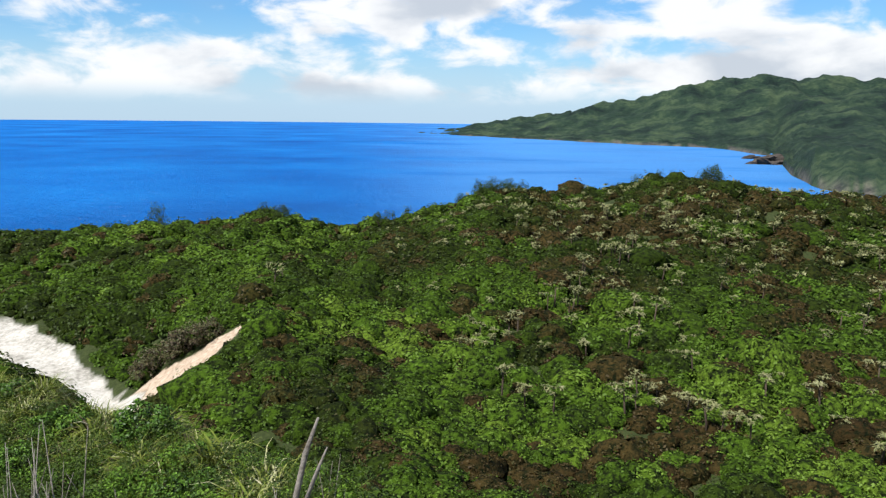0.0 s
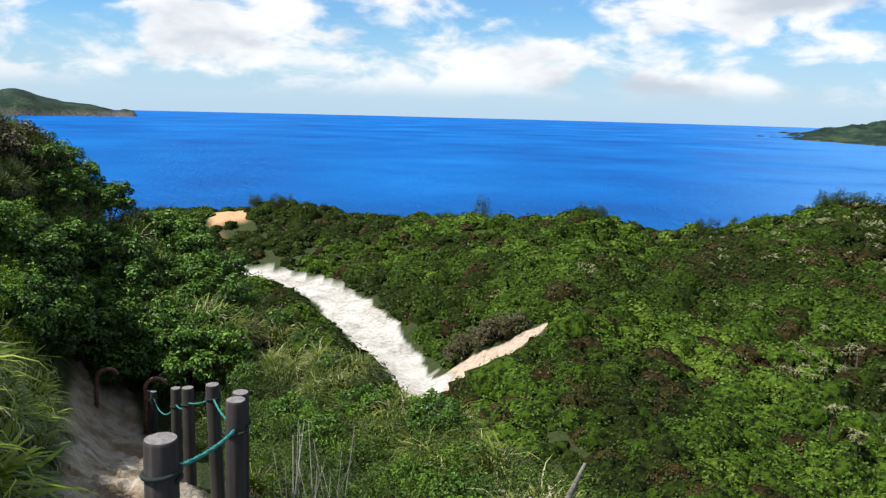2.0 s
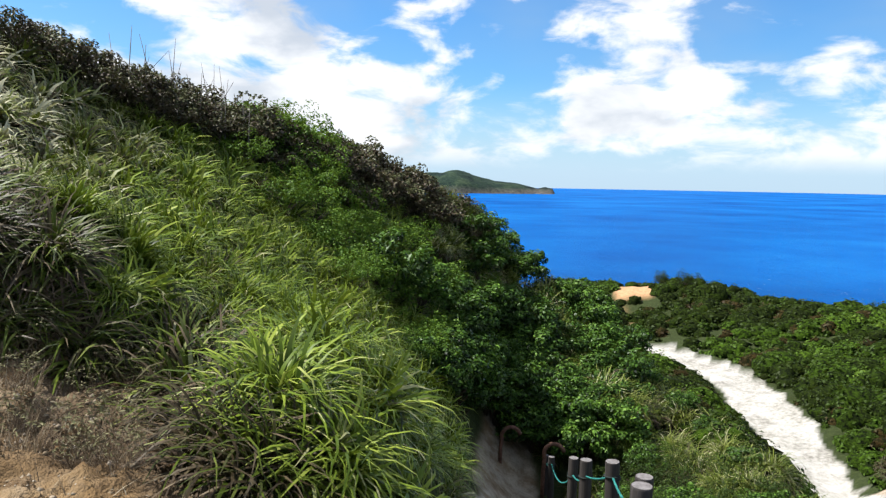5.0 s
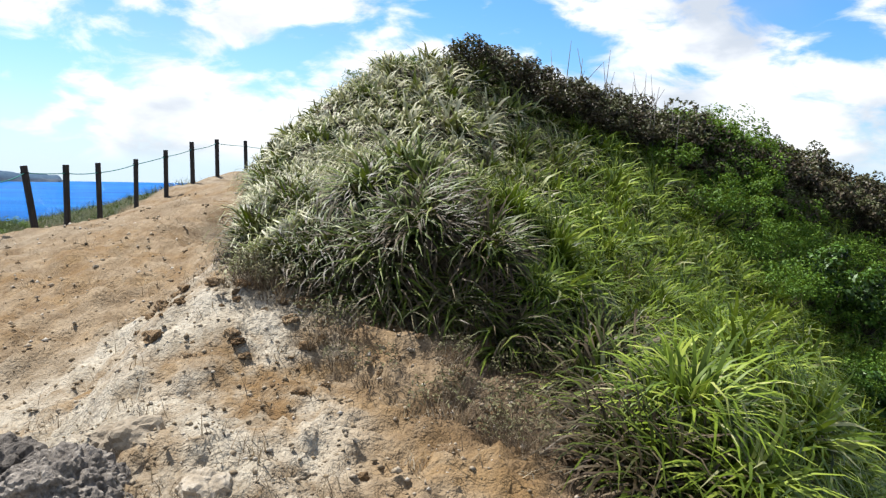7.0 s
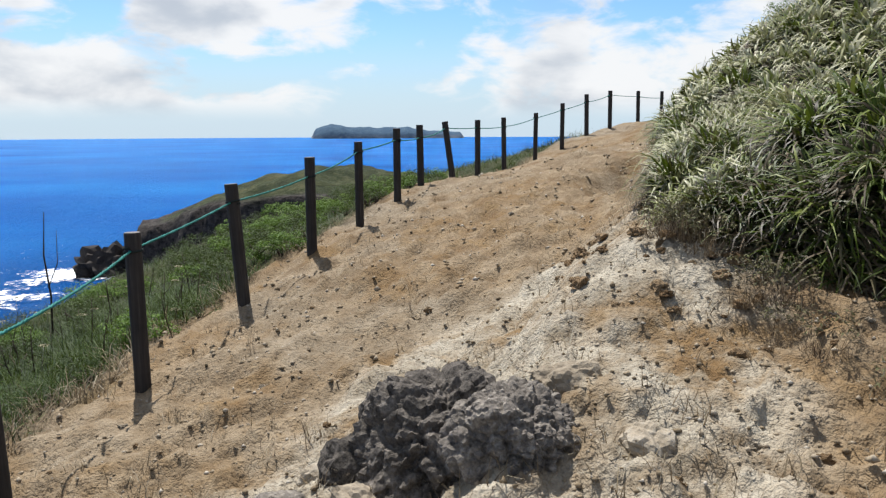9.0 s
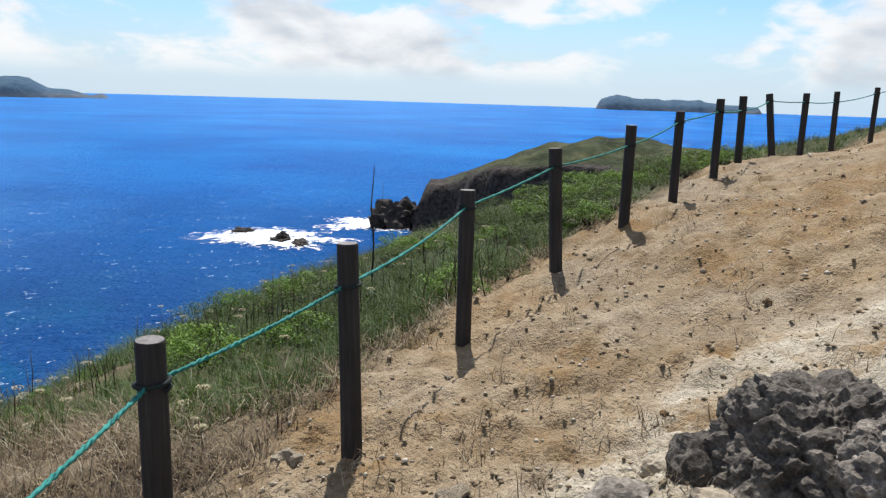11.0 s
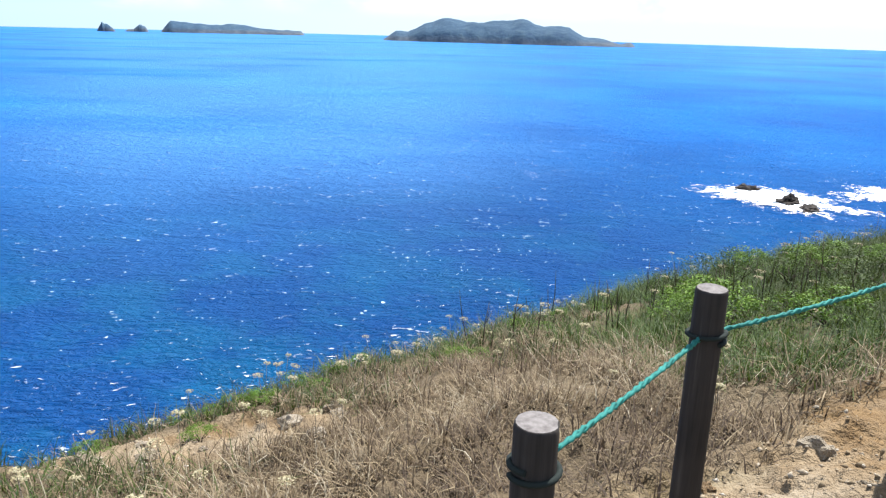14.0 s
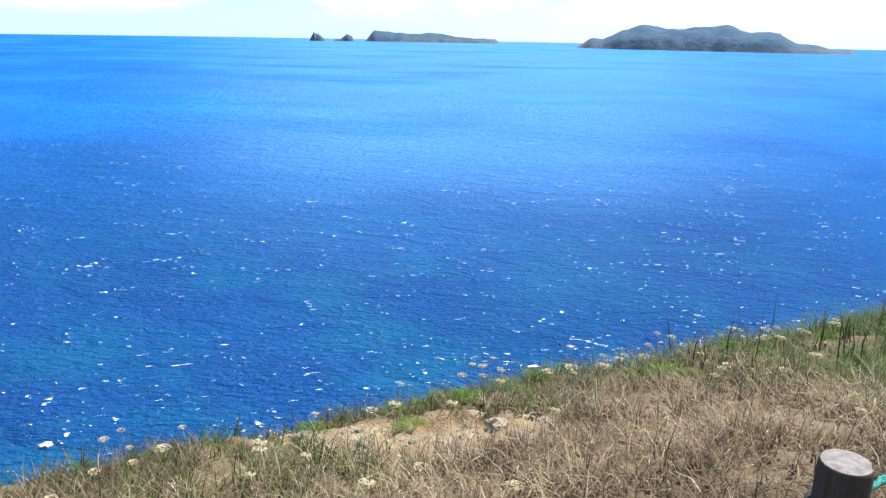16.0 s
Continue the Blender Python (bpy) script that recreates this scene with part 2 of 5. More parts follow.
def post_top_mat(n):
    pos = n.add("ShaderNodeTexCoord").outputs["Object"]
    g = n.noise(pos, 55.0, 4, 0.6)
    return principled(n, n.ramp(g, [(0.3, (0.096, 0.085, 0.081)), (0.7, (0.2, 0.185, 0.178))]), 0.8, g, 0.3, 0.003)


def rope_mat(n):
    pos = n.add("ShaderNodeTexCoord").outputs["Object"]
    g = n.noise(pos, 30.0, 3, 0.6)
    return principled(n, n.ramp(g, [(0.3, (0.011, 0.096, 0.085)), (0.7, (0.037, 0.215, 0.185))]), 0.7)


def rust_mat(n):
    pos = n.add("ShaderNodeTexCoord").outputs["Object"]
    g = n.noise(pos, 18.0, 5, 0.65)
    return principled(n, n.ramp(g, [(0.3, (0.052, 0.026, 0.018)), (0.7, (0.178, 0.096, 0.067))]), 0.85, g, 0.5, 0.004)


def foam_mat(n):
    pos = n.add("ShaderNodeNewGeometry").outputs["Position"]
    g = n.noise(pos, 0.30, 7, 0.72)
    p = principled(n, n.ramp(g, [(0.3, (0.45, 0.66, 0.78)), (0.5, (0.88, 0.9, 0.92))]), 0.9)
    hole = n.add("ShaderNodeBsdfTransparent").outputs[0]
    m = n.add("ShaderNodeMixShader", inputs={0: n.remap(n.math("SUBTRACT", g, n.math("MULTIPLY", attr(n, "rim"), 0.36)), 0.17, 0.36)})
    n.tree.links.new(hole, m.inputs[1])
    n.tree.links.new(p, m.inputs[2])
    return m.outputs[0]


GROUND = material("earth and dry soil", ground_mat)
WATER = material("sea water", sea_mat)
FOREST = material("distant woods", forest_mat)
FAR = material("far island scrub", hazy_island_mat)
POST = material("dark weathered post", post_mat)
POST_TOP = material("sawn post top", post_top_mat)
ROPE = material("green twisted rope", rope_mat)
KNOT = material("dark rope binding", lambda n: principled(n, (0.018, 0.024, 0.022), 0.85))
FLORET = material("pale seed florets", lambda n: principled(n, n.ramp(island_random(n), [(0.0, (0.16, 0.13, 0.07)), (1.0, (0.38, 0.35, 0.23))]), 0.85))
RUST = material("rusty pipe", rust_mat)
FOAM = material("surf foam", foam_mat)
LIME = stone_mat("grey limestone", [(0.34, (0.022, 0.019, 0.016)), (0.46, (0.075, 0.065, 0.055)), (0.58, (0.15, 0.13, 0.11)), (0.70, (0.30, 0.265, 0.22))], 16.0)
PALE = stone_mat("pale limestone", [(0.3, (0.17, 0.135, 0.095)), (0.5, (0.27, 0.225, 0.165)), (0.68, (0.38, 0.335, 0.27))])
OCHRE = stone_mat("ochre crumbling stone", [(0.3, (0.11, 0.062, 0.028)), (0.5, (0.21, 0.135, 0.070)), (0.68, (0.33, 0.245, 0.15))])
REEF = stone_mat("wet black rock", [(0.3, (0.013, 0.012, 0.012)), (0.7, (0.067, 0.056, 0.048))], 0.25)
SCRUB_STOPS = [(0.0, (0.030, 0.019, 0.007)), (0.18, (0.048, 0.034, 0.011)), (0.28, (0.018, 0.027, 0.004)), (0.5, (0.030, 0.055, 0.005)), (0.75, (0.051, 0.097, 0.008)), (1.0, (0.098, 0.155, 0.017))]
SCRUB = leaf_material("hillside leaves", SCRUB_STOPS, 0.6, 0.12, 0.16)


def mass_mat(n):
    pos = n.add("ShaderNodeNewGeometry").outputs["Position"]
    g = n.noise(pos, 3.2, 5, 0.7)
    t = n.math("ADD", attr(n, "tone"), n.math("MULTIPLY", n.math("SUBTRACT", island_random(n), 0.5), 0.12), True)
    # near-black in the bump's hollows, painted as shade between leaves
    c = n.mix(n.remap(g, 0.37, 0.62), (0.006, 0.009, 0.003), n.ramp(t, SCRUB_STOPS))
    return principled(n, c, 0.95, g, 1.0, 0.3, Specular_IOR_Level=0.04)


MASS = material("leafy bush mass", mass_mat)
TUFT = leaf_material("pale palm tufts", [(0.0, (0.07, 0.08, 0.026)), (0.5, (0.155, 0.16, 0.066)), (1.0, (0.255, 0.25, 0.13))], 0.6, 0.2, 0.35, 0.1)
GRASS = leaf_material("grass blades", [(0.0, (0.035, 0.025, 0.012)), (0.14, (0.115, 0.088, 0.052)), (0.26, (0.03, 0.044, 0.006)), (0.55, (0.082, 0.112, 0.010)),
                                       (0.8, (0.18, 0.195, 0.05)), (1.0, (0.38, 0.36, 0.23))], 0.5, 0.12, 0.4, 0.4, 0.14)
LUSH = leaf_material("lush grass blades", [(0.0, (0.02, 0.03, 0.005)), (0.35, (0.070, 0.112, 0.010)), (0.65, (0.155, 0.212, 0.018)), (0.88, (0.27, 0.31, 0.05)), (1.0, (0.36, 0.35, 0.16))], 0.5, 0.15, 0.4, 0.5, 0.14)
STRAW = leaf_material("dry straw", [(0.0, (0.065, 0.046, 0.033)), (0.4, (0.159, 0.115, 0.069)), (0.75, (0.274, 0.216, 0.134)), (1.0, (0.375, 0.331, 0.246))], 0.7, 0.2, 0.6, 0.0)
GLOSSY = leaf_material("glossy shrub leaves", [(0.0, (0.004, 0.010, 0.003)), (0.4, (0.023, 0.056, 0.007)), (0.75, (0.056, 0.122, 0.012)), (1.0, (0.135, 0.235, 0.035))], 0.45, 0.1, 0.4, 0.4, 0.18)
DUSKY = leaf_material("brownish shrub leaves", [(0.0, (0.028, 0.020, 0.014)), (0.4, (0.075, 0.054, 0.032)), (0.75, (0.070, 0.085, 0.028)), (1.0, (0.155, 0.15, 0.08))], 0.5, 0.1, 0.35, 0.1, 0.18)
WEED = leaf_material("coarse weeds", [(0.0, (0.023, 0.018, 0.008)), (0.35, (0.013, 0.022, 0.005)), (0.7, (0.024, 0.048, 0.007)), (1.0, (0.055, 0.088, 0.015))], 0.6, 0.15)
HERB = leaf_material("soft green herbs", [(0.0, (0.016, 0.036, 0.006)), (0.5, (0.062, 0.132, 0.012)), (1.0, (0.135, 0.23, 0.028))], 0.6, 0.2)
DRYLEAF = leaf_material("withered small leaves", [(0.0, (0.07, 0.055, 0.035)), (0.4, (0.12, 0.10, 0.06)), (0.7, (0.13, 0.13, 0.055)), (1.0, (0.22, 0.20, 0.11))], 0.7, 0.15, 0.5, 0.0)
TWIG = stone_mat("grey dead wood", [(0.3, (0.067, 0.056, 0.044)), (0.7, (0.266, 0.244, 0.215))], 14.0)
BARK = stone_mat("dark bark", [(0.3, (0.022, 0.016, 0.012)), (0.7, (0.081, 0.063, 0.044))], 14.0)

# ---- shape helpers ----
rng = np.random.default_rng(7)


def lattice(ix, iy, seed):
    h = (ix * 374761393 + iy * 668265263 + seed * 974634777) & 0xFFFFFFFF
    h = ((h ^ (h >> 13)) * 1274126177) & 0xFFFFFFFF
    return ((h ^ (h >> 16)) & 0xFFFF) / 65535.0


def value_noise(x, y, seed=0):
    """Smooth noise from 0 to 1 on arrays."""
    x, y = np.asarray(x, float), np.asarray(y, float)
    ix, iy = np.floor(x).astype(np.int64), np.floor(y).astype(np.int64)
    fx, fy = x - ix, y - iy
    fx, fy = fx * fx * (3 - 2 * fx), fy * fy * (3 - 2 * fy)
    a, b = lattice(ix, iy, seed), lattice(ix + 1, iy, seed)
    c, d = lattice(ix, iy + 1, seed), lattice(ix + 1, iy + 1, seed)
    return (a * (1 - fx) + b * fx) * (1 - fy) + (c * (1 - fx) + d * fx) * fy


def fbm(x, y, octaves=4, seed=0):
    total, amp, norm = 0.0, 1.0, 0.0
    for k in range(octaves):
        total = total + amp * value_noise(x * 2 ** k + 17.3 * k, y * 2 ** k - 9.1 * k, seed + k)
        norm += amp
        amp *= 0.5
    return total / norm


def smooth(v, a, b):
    t = np.clip((v - a) / (b - a), 0, 1)
    return t * t * (3 - 2 * t)


def to_line(x, y, line):
    """Distance to a polyline, signed: positive on its left, and the place along it."""
    best = np.full(np.shape(x), 1e9)
    sign = np.ones(np.shape(x))
    along = np.zeros(np.shape(x))
    run = 0.0
    for (ax, ay), (bx, by) in zip(line, line[1:]):
        ux, uy = bx - ax, by - ay
        length = math.hypot(ux, uy)
        t = np.clip(((x - ax) * ux + (y - ay) * uy) / length ** 2, 0, 1)
        d = np.hypot(x - ax - t * ux, y - ay - t * uy)
        s = np.where(ux * (y - ay) - uy * (x - ax) >= 0, 1.0, -1.0)
        nearer = d < best
        best, sign, along = np.where(nearer, d, best), np.where(nearer, s, sign), np.where(nearer, run + t * length, along)
        run += length
    return best * sign, along


def make_mesh(name, verts, faces, mat=None, attrs=None, smooth_faces=False):
    """A mesh from arrays; faces all have the same number of corners."""
    verts, faces = np.asarray(verts, np.float32), np.asarray(faces, np.int32)
    me = bpy.data.meshes.new(name)
    me.vertices.add(len(verts))
    me.vertices.foreach_set("co", verts.ravel())
    k = faces.shape[1]
    me.loops.add(faces.size)
    me.loops.foreach_set("vertex_index", faces.ravel())
    me.polygons.add(len(faces))
    me.polygons.foreach_set("loop_start", np.arange(0, faces.size, k, dtype=np.int32))
    if smooth_faces:
        me.polygons.foreach_set("use_smooth", np.ones(len(faces), bool))
    for key, v in (attrs or {}).items():
        me.attributes.new(key, "FLOAT", "POINT").data.foreach_set("value", np.asarray(v, np.float32))
    me.update(calc_edges=True)
    me.validate()
    if mat:
        me.materials.append(mat)
    return me


def thing(name, label, category, at=(0, 0, 0), group="", kind="", data=None):
    ob = new(name, data)
    ob.location = at
    return tagged(ob, label, category, group, kind)


def part(name, data, mat, parent, label="", at=None):
    """One mesh object under a thing or part; data is a bmesh or a mesh."""
    if isinstance(data, bmesh.types.BMesh):
        me = bpy.data.meshes.new(name)
        data.to_mesh(me)
        data.free()
    else:
        me = data
    if mat and not me.materials:
        me.materials.append(mat)
    ob = new(name, me)
    ob.parent = parent
    if at is not None:
        ob.matrix_local = at if isinstance(at, Matrix) else Matrix.Translation(at)
    return tagged(ob, label)


def tube(points, radii, sides=8, caps=True):
    """A bmesh tube along points."""
    bm = bmesh.new()
    rings = []
    pts = [Vector(p) for p in points]
    for i, p in enumerate(pts):
        d = (pts[min(i + 1, len(pts) - 1)] - pts[max(i - 1, 0)]).normalized()
        a = d.orthogonal().normalized() if i == 0 else (a - d * a.dot(d)).normalized()
        b = d.cross(a)
        r = radii[i] if hasattr(radii, "__len__") else radii
        rings.append([bm.verts.new(p + (a * math.cos(k * 2 * math.pi / sides) + b * math.sin(k * 2 * math.pi / sides)) * r) for k in range(sides)])
    for r0, r1 in zip(rings, rings[1:]):
        for k in range(sides):
            f = bm.faces.new((r0[k], r0[(k + 1) % sides], r1[(k + 1) % sides], r1[k]))
            f.smooth = True
    if caps:
        bm.faces.new(rings[0][::-1])
        bm.faces.new(rings[-1])
    return bm


def leaf_quads(pos, nrm, size, aspect=0.5, fold=0.25, chance=None):
    """Folded four-cornered leaves at pos, facing nrm, of length size."""
    chance = chance or rng
    m = len(pos)
    nrm = nrm / np.maximum(np.linalg.norm(nrm, axis=1, keepdims=True), 1e-6)
    r = chance.normal(size=(m, 3))
    t = r - (r * nrm).sum(1, keepdims=True) * nrm
    t /= np.maximum(np.linalg.norm(t, axis=1, keepdims=True), 1e-6)
    b = np.cross(nrm, t)
    s = np.asarray(size).reshape(-1, 1) * np.ones((m, 1))
    a = s * aspect * 0.5
    v = np.empty((m, 4, 3))
    v[:, 0] = pos - t * s * 0.5
    v[:, 1] = pos + b * a + nrm * a * fold * 2
    v[:, 2] = pos + t * s * 0.5 - nrm * s * 0.12
    v[:, 3] = pos - b * a + nrm * a * fold * 2
    f = np.arange(m * 4, dtype=np.int32).reshape(m, 4)
    return v.reshape(-1, 3), f


def ribbons(base, az, length, width, lean0, lean1, segs=4):
    """Blades of grass: from base, leaning from lean0 to lean1 (radians off upright) towards az."""
    n = len(base)
    step = (length / segs)[:, None]
    k = (np.arange(segs) + 0.5) / segs
    lean = lean0[:, None] + (lean1 - lean0)[:, None] * k[None] ** 1.3
    out = np.concatenate([np.zeros((n, 1)), np.cumsum(np.sin(lean) * step, 1)], 1)
    up = np.concatenate([np.zeros((n, 1)), np.cumsum(np.cos(lean) * step, 1)], 1)
    ca, sa = np.cos(az)[:, None], np.sin(az)[:, None]
    mid = np.stack([base[:, :1] + ca * out, base[:, 1:2] + sa * out, base[:, 2:] + up], -1)
    w = width[:, None] * np.array([0.75, 1.0, 0.8, 0.5, 0.08, 0.05][:segs + 1] if segs == 4 else np.linspace(1, 0.1, segs + 1))[None] * 0.5
    side = np.stack([-sa * w, ca * w, np.zeros_like(w)], -1)
    v = np.stack([mid - side, mid + side], 2).reshape(n, -1, 3)
    q = np.array([[2 * i, 2 * i + 1, 2 * i + 3, 2 * i + 2] for i in range(segs)])
    f = (np.arange(n)[:, None, None] * (2 * segs + 2) + q[None]).reshape(-1, 4)
    return v.reshape(-1, 3), f


class Heap:
    """Gathers many small pieces for one mesh."""

    def __init__(self):
        self.v, self.f, self.t, self.n = [], [], [], 0

    def add(self, vf, tone):
        v, f = vf
        self.v.append(v)
        self.f.append(f + self.n)
        per = len(v) // len(tone) if hasattr(tone, "__len__") else len(v)
        self.t.append(np.repeat(np.asarray(tone, float), per) if hasattr(tone, "__len__") else np.full(len(v), tone))
        self.n += len(v)

    def arrays(self):
        return np.concatenate(self.v), np.concatenate(self.f), np.concatenate(self.t)

    def mesh(self, name, mat):
        v, f, t = self.arrays()
        return make_mesh(name, v, f, mat, {"tone": t})


# ---- the lie of the land ----
# bearings in degrees left of +y, seen from the lookout
FENCE = [(14, 0.5), (3, -1.1), (-0.65, -1.56), (-1.36, -2.21), (-2.43, -2.43), (-4.05, -3.24), (-5.6, -3.58), (-6.93, -3.74), (-8.19, -3.87), (-9.43, -4.02),
         (-10.88, -4.32), (-12.55, -4.5), (-14.15, -4.66), (-15.55, -4.58), (-16.8, -4.3), (-18.1, -4.02), (-19.4, -3.75),
         (-20.8, -3.43), (-22.2, -2.96), (-23.65, -2.5), (-26, -1.6), (-40, 8)]
CLIFF = [(40, 12), (12, 0), (4, -2.3), (1.75, -4.5), (0.3, -5.9), (-1.9, -7), (-4, -8.3), (-7, -8.9), (-11, -9), (-17, -9.5), (-30, -9), (-48, 2), (-70, 40)]
ROAD = [(-17.2, 37.2), (-18.2, 38.3), (-25.0, 45.6), (-31.5, 51.5), (-38, 55.6), (-44.5, 57.5), (-52, 57)]
GULLY = [(-17.5, 37.5), (-15.6, 37.9), (-13.7, 38.3), (-12.3, 39.2), (-11.1, 40.6)]
TRAIL = [(-0.9, 1.5), (-2.45, 2.95), (-4.6, 4.95), (-6.75, 6.7), (-9.45, 9.0), (-12.4, 11.4)]


def knots(b, pairs):
    return np.interp(b, [p[0] for p in pairs], [p[1] for p in pairs])


def polar(x, y):
    b = np.degrees(np.arctan2(-x, y))
    return np.where(b < -90, b + 360, b), np.hypot(x, y)


SPUR_D = [(-90, 3), (-30, 3.5), (0, 5), (9, 7), (16, 9.5), (25, 12), (34, 17), (42, 20.5), (48, 21), (55, 19), (62, 16), (71, 13), (80, 10.5), (90, 9), (98, 8)]
SPUR_Z = [(-90, -1.6), (0, -2.2), (9, -2.5), (16, -3.0), (25, -3.2), (34, -3.5), (39, -3.15), (42, -2.75), (45, -1.9), (48, -0.9), (51, 0.1), (55, 1.0), (62, 1.8), (71, 2.35), (80, 2.85), (84, 2.8), (87, 2.58), (91, 1.85), (95, 0.8), (98, 0.5)]
BANK_Z = [(-90, -0.9), (0, -1.2), (20, -1.1), (38, -0.78), (46, -0.75), (52, -0.42), (58, 0.08), (63, 0.27), (75, 0.38), (100, 0.42)]
DIP_Z = [(-90, -1.2), (0, -1.7), (16, -2.8), (25, -3.3), (34, -3.7), (42, -4.1), (46, -3.95), (49, -3.2), (51, -2.1), (54, -0.9), (58, -0.05), (62, 0.5), (66, 0.9), (71, 1.25), (78, 1.5), (84, 1.4), (90, 1.05), (98, 0.5)]
MOUND_FOOT = [(43, 4.6), (46, 4.1), (50, 3.6), (53, 3.5), (56, 3.5), (60, 3.65), (62.4, 4.1), (65, 4.55), (71, 4.7), (76, 4.7), (82, 4.7), (88, 5.0), (92, 5.2), (95, 5.6), (99, 6.2)]
MOUND_EDGE = [(4.5, 86), (5, 87.5), (6, 89), (7, 90.2), (8.75, 91.6), (10, 91.4), (12, 88)]
FOOT_Z = [(-90, -9), (-10, -9.2), (0, -9.6), (10, -11.2), (15, -11.9), (24, -13.3), (30, -14.6), (40, -14.6), (60, -12), (98, -8)]
FLOOR_D = [(-90, 25), (-10, 26), (0, 28), (10, 36), (14, 38), (20, 40), (24.5, 42), (30, 57), (35, 67), (40, 73), (48, 76), (98, 80)]
FLOOR_Z = [(-90, -13), (-10, -12.6), (0, -12), (10, -10.6), (14, -9.9), (20, -11.8), (24.5, -14.3), (40, -14.5), (48, -16), (98, -20)]
CREST_D = [(-90, 115), (-30, 110), (-19, 105), (-4, 95), (2, 90), (8, 86), (13, 82), (20, 85), (30, 90), (41, 100), (46, 108), (98, 110)]
CREST_Z = [(-90, -9), (-30, -9), (-19, -7.1), (-13, -8), (-8, -8.3), (-4, -8), (2, -10.4), (8, -12.2), (13, -9.4), (20, -10.7), (30, -11.7), (36, -11.4), (41, -12.5), (44, -13.2), (46, -19), (55, -40), (98, -45)]
FENCE_Z = [(-70, -14), (-45, -6), (-30, 0.8), (-24, 1.5), (-20.8, 1.42), (-19.4, 1.22), (-18, 1.0), (-16.8, 0.72), (-14, 0.62), (-11, 0.53), (-9.4, 0.44), (-8.2, 0.27), (-6.9, 0.1),
           (-5.6, -0.1), (-4, -0.28), (-2.4, -0.33), (0, -0.45), (12, -0.6), (40, -3)]


def ground(x, y, rough=True):
    """Height of the ground."""
    x, y = np.asarray(x, float), np.asarray(y, float)
    b, d = polar(x, y)
    south = b
    b = np.where(b > 214, b - 360, b)
    d1 = knots(b, SPUR_D)
    cols_d = [0 * d, 0 * d + np.minimum(3.6, 0.45 * d1), 0.66 * d1, d1, np.maximum(0.62 * knots(b, FLOOR_D), d1 + 3), knots(b, FLOOR_D), knots(b, CREST_D), knots(b, CREST_D) + 60, knots(b, CREST_D) + 160]
    z = knots(b, CREST_Z)
    cols_z = [0 * d - 0.15, knots(b, BANK_Z), knots(b, DIP_Z), knots(b, SPUR_Z), knots(b, FOOT_Z), knots(b, FLOOR_Z), z, np.minimum(z - 26, -40), 0 * d - 66]
    zn = cols_z[0]
    for k in range(len(cols_d) - 1):
        t = np.clip((d - cols_d[k]) / np.maximum(cols_d[k + 1] - cols_d[k], 1e-3), 0, 1)
        t = 0.45 * t + 0.55 * t * t * (3 - 2 * t)
        zn = zn + (cols_z[k + 1] - cols_z[k]) * t
    foot = knots(b, MOUND_FOOT)
    zn = zn + 0.5 * smooth(b, 66, 72) * (1 - smooth(b, 79, 86)) * smooth(d, foot + 0.12, foot + 0.34) * (1 - smooth(d, foot + 0.6, foot + 2.4))
    side, _ = to_line(x, y, TRAIL)
    zn = zn + 0.6 * smooth(side, 0.5, 0.85) * smooth(d, 3.1, 4.2) * (1 - smooth(d, 5.2, 7.5)) * (1 - smooth(b, 54, 62))
    s, _ = to_line(x, y, FENCE)
    e, _ = to_line(x, y, CLIFF)
    s, e = -s, e            # inland of the fence, beyond the cliff's edge
    zf = knots(x, FENCE_Z)
    zs = zf + np.where(s > 0, 0.17 * np.minimum(s, 4.0), 0.29 * s)
    zs = np.where(e > 0, zs - 0.25 * np.minimum(e, 2) - 1.5 * np.maximum(e - 0.6, 0), zs)
    swing = 11 * smooth(d, 9.5, 13)
    south = smooth(south + swing, 94, 101) * (1 - smooth(south, 214, 262))
    z = zn * (1 - south) + zs * south
    if rough:
        calm = smooth(d, 0.1, 1.6)    # trodden smooth at the lookout
        z = z + (fbm(x * 0.45, y * 0.45, 3, 5) - 0.5) * 0.5 * smooth(d, 3, 14) + calm * (fbm(x * 2.2, y * 2.2, 4, 9) - 0.5) * 0.16
        z = z + (fbm(x * 0.07, y * 0.07, 3, 31) - 0.5) * 3.0 * smooth(d, 26, 60)
        z = z + calm * ((np.maximum(fbm(x * 13, y * 13, 2, 8), 0.6) - 0.6) * 0.09 - np.abs(fbm(x * 6, y * 6, 3, 3) - 0.5) * 0.10)
        near = calm * (1 - smooth(d, 9, 14))
        z = z + near * (0.045 * smooth(fbm(x * 2.4, y * 2.4, 4, 21), 0.51, 0.55) + 0.03 * smooth(fbm(x * 6.5, y * 6.5, 3, 23), 0.54, 0.60))
        crag = smooth(e, 0.3, 4)
        z = z + crag * (fbm(x * 0.25, y * 0.25, 4, 77) - 0.5) * 6
    return np.maximum(z, -66)


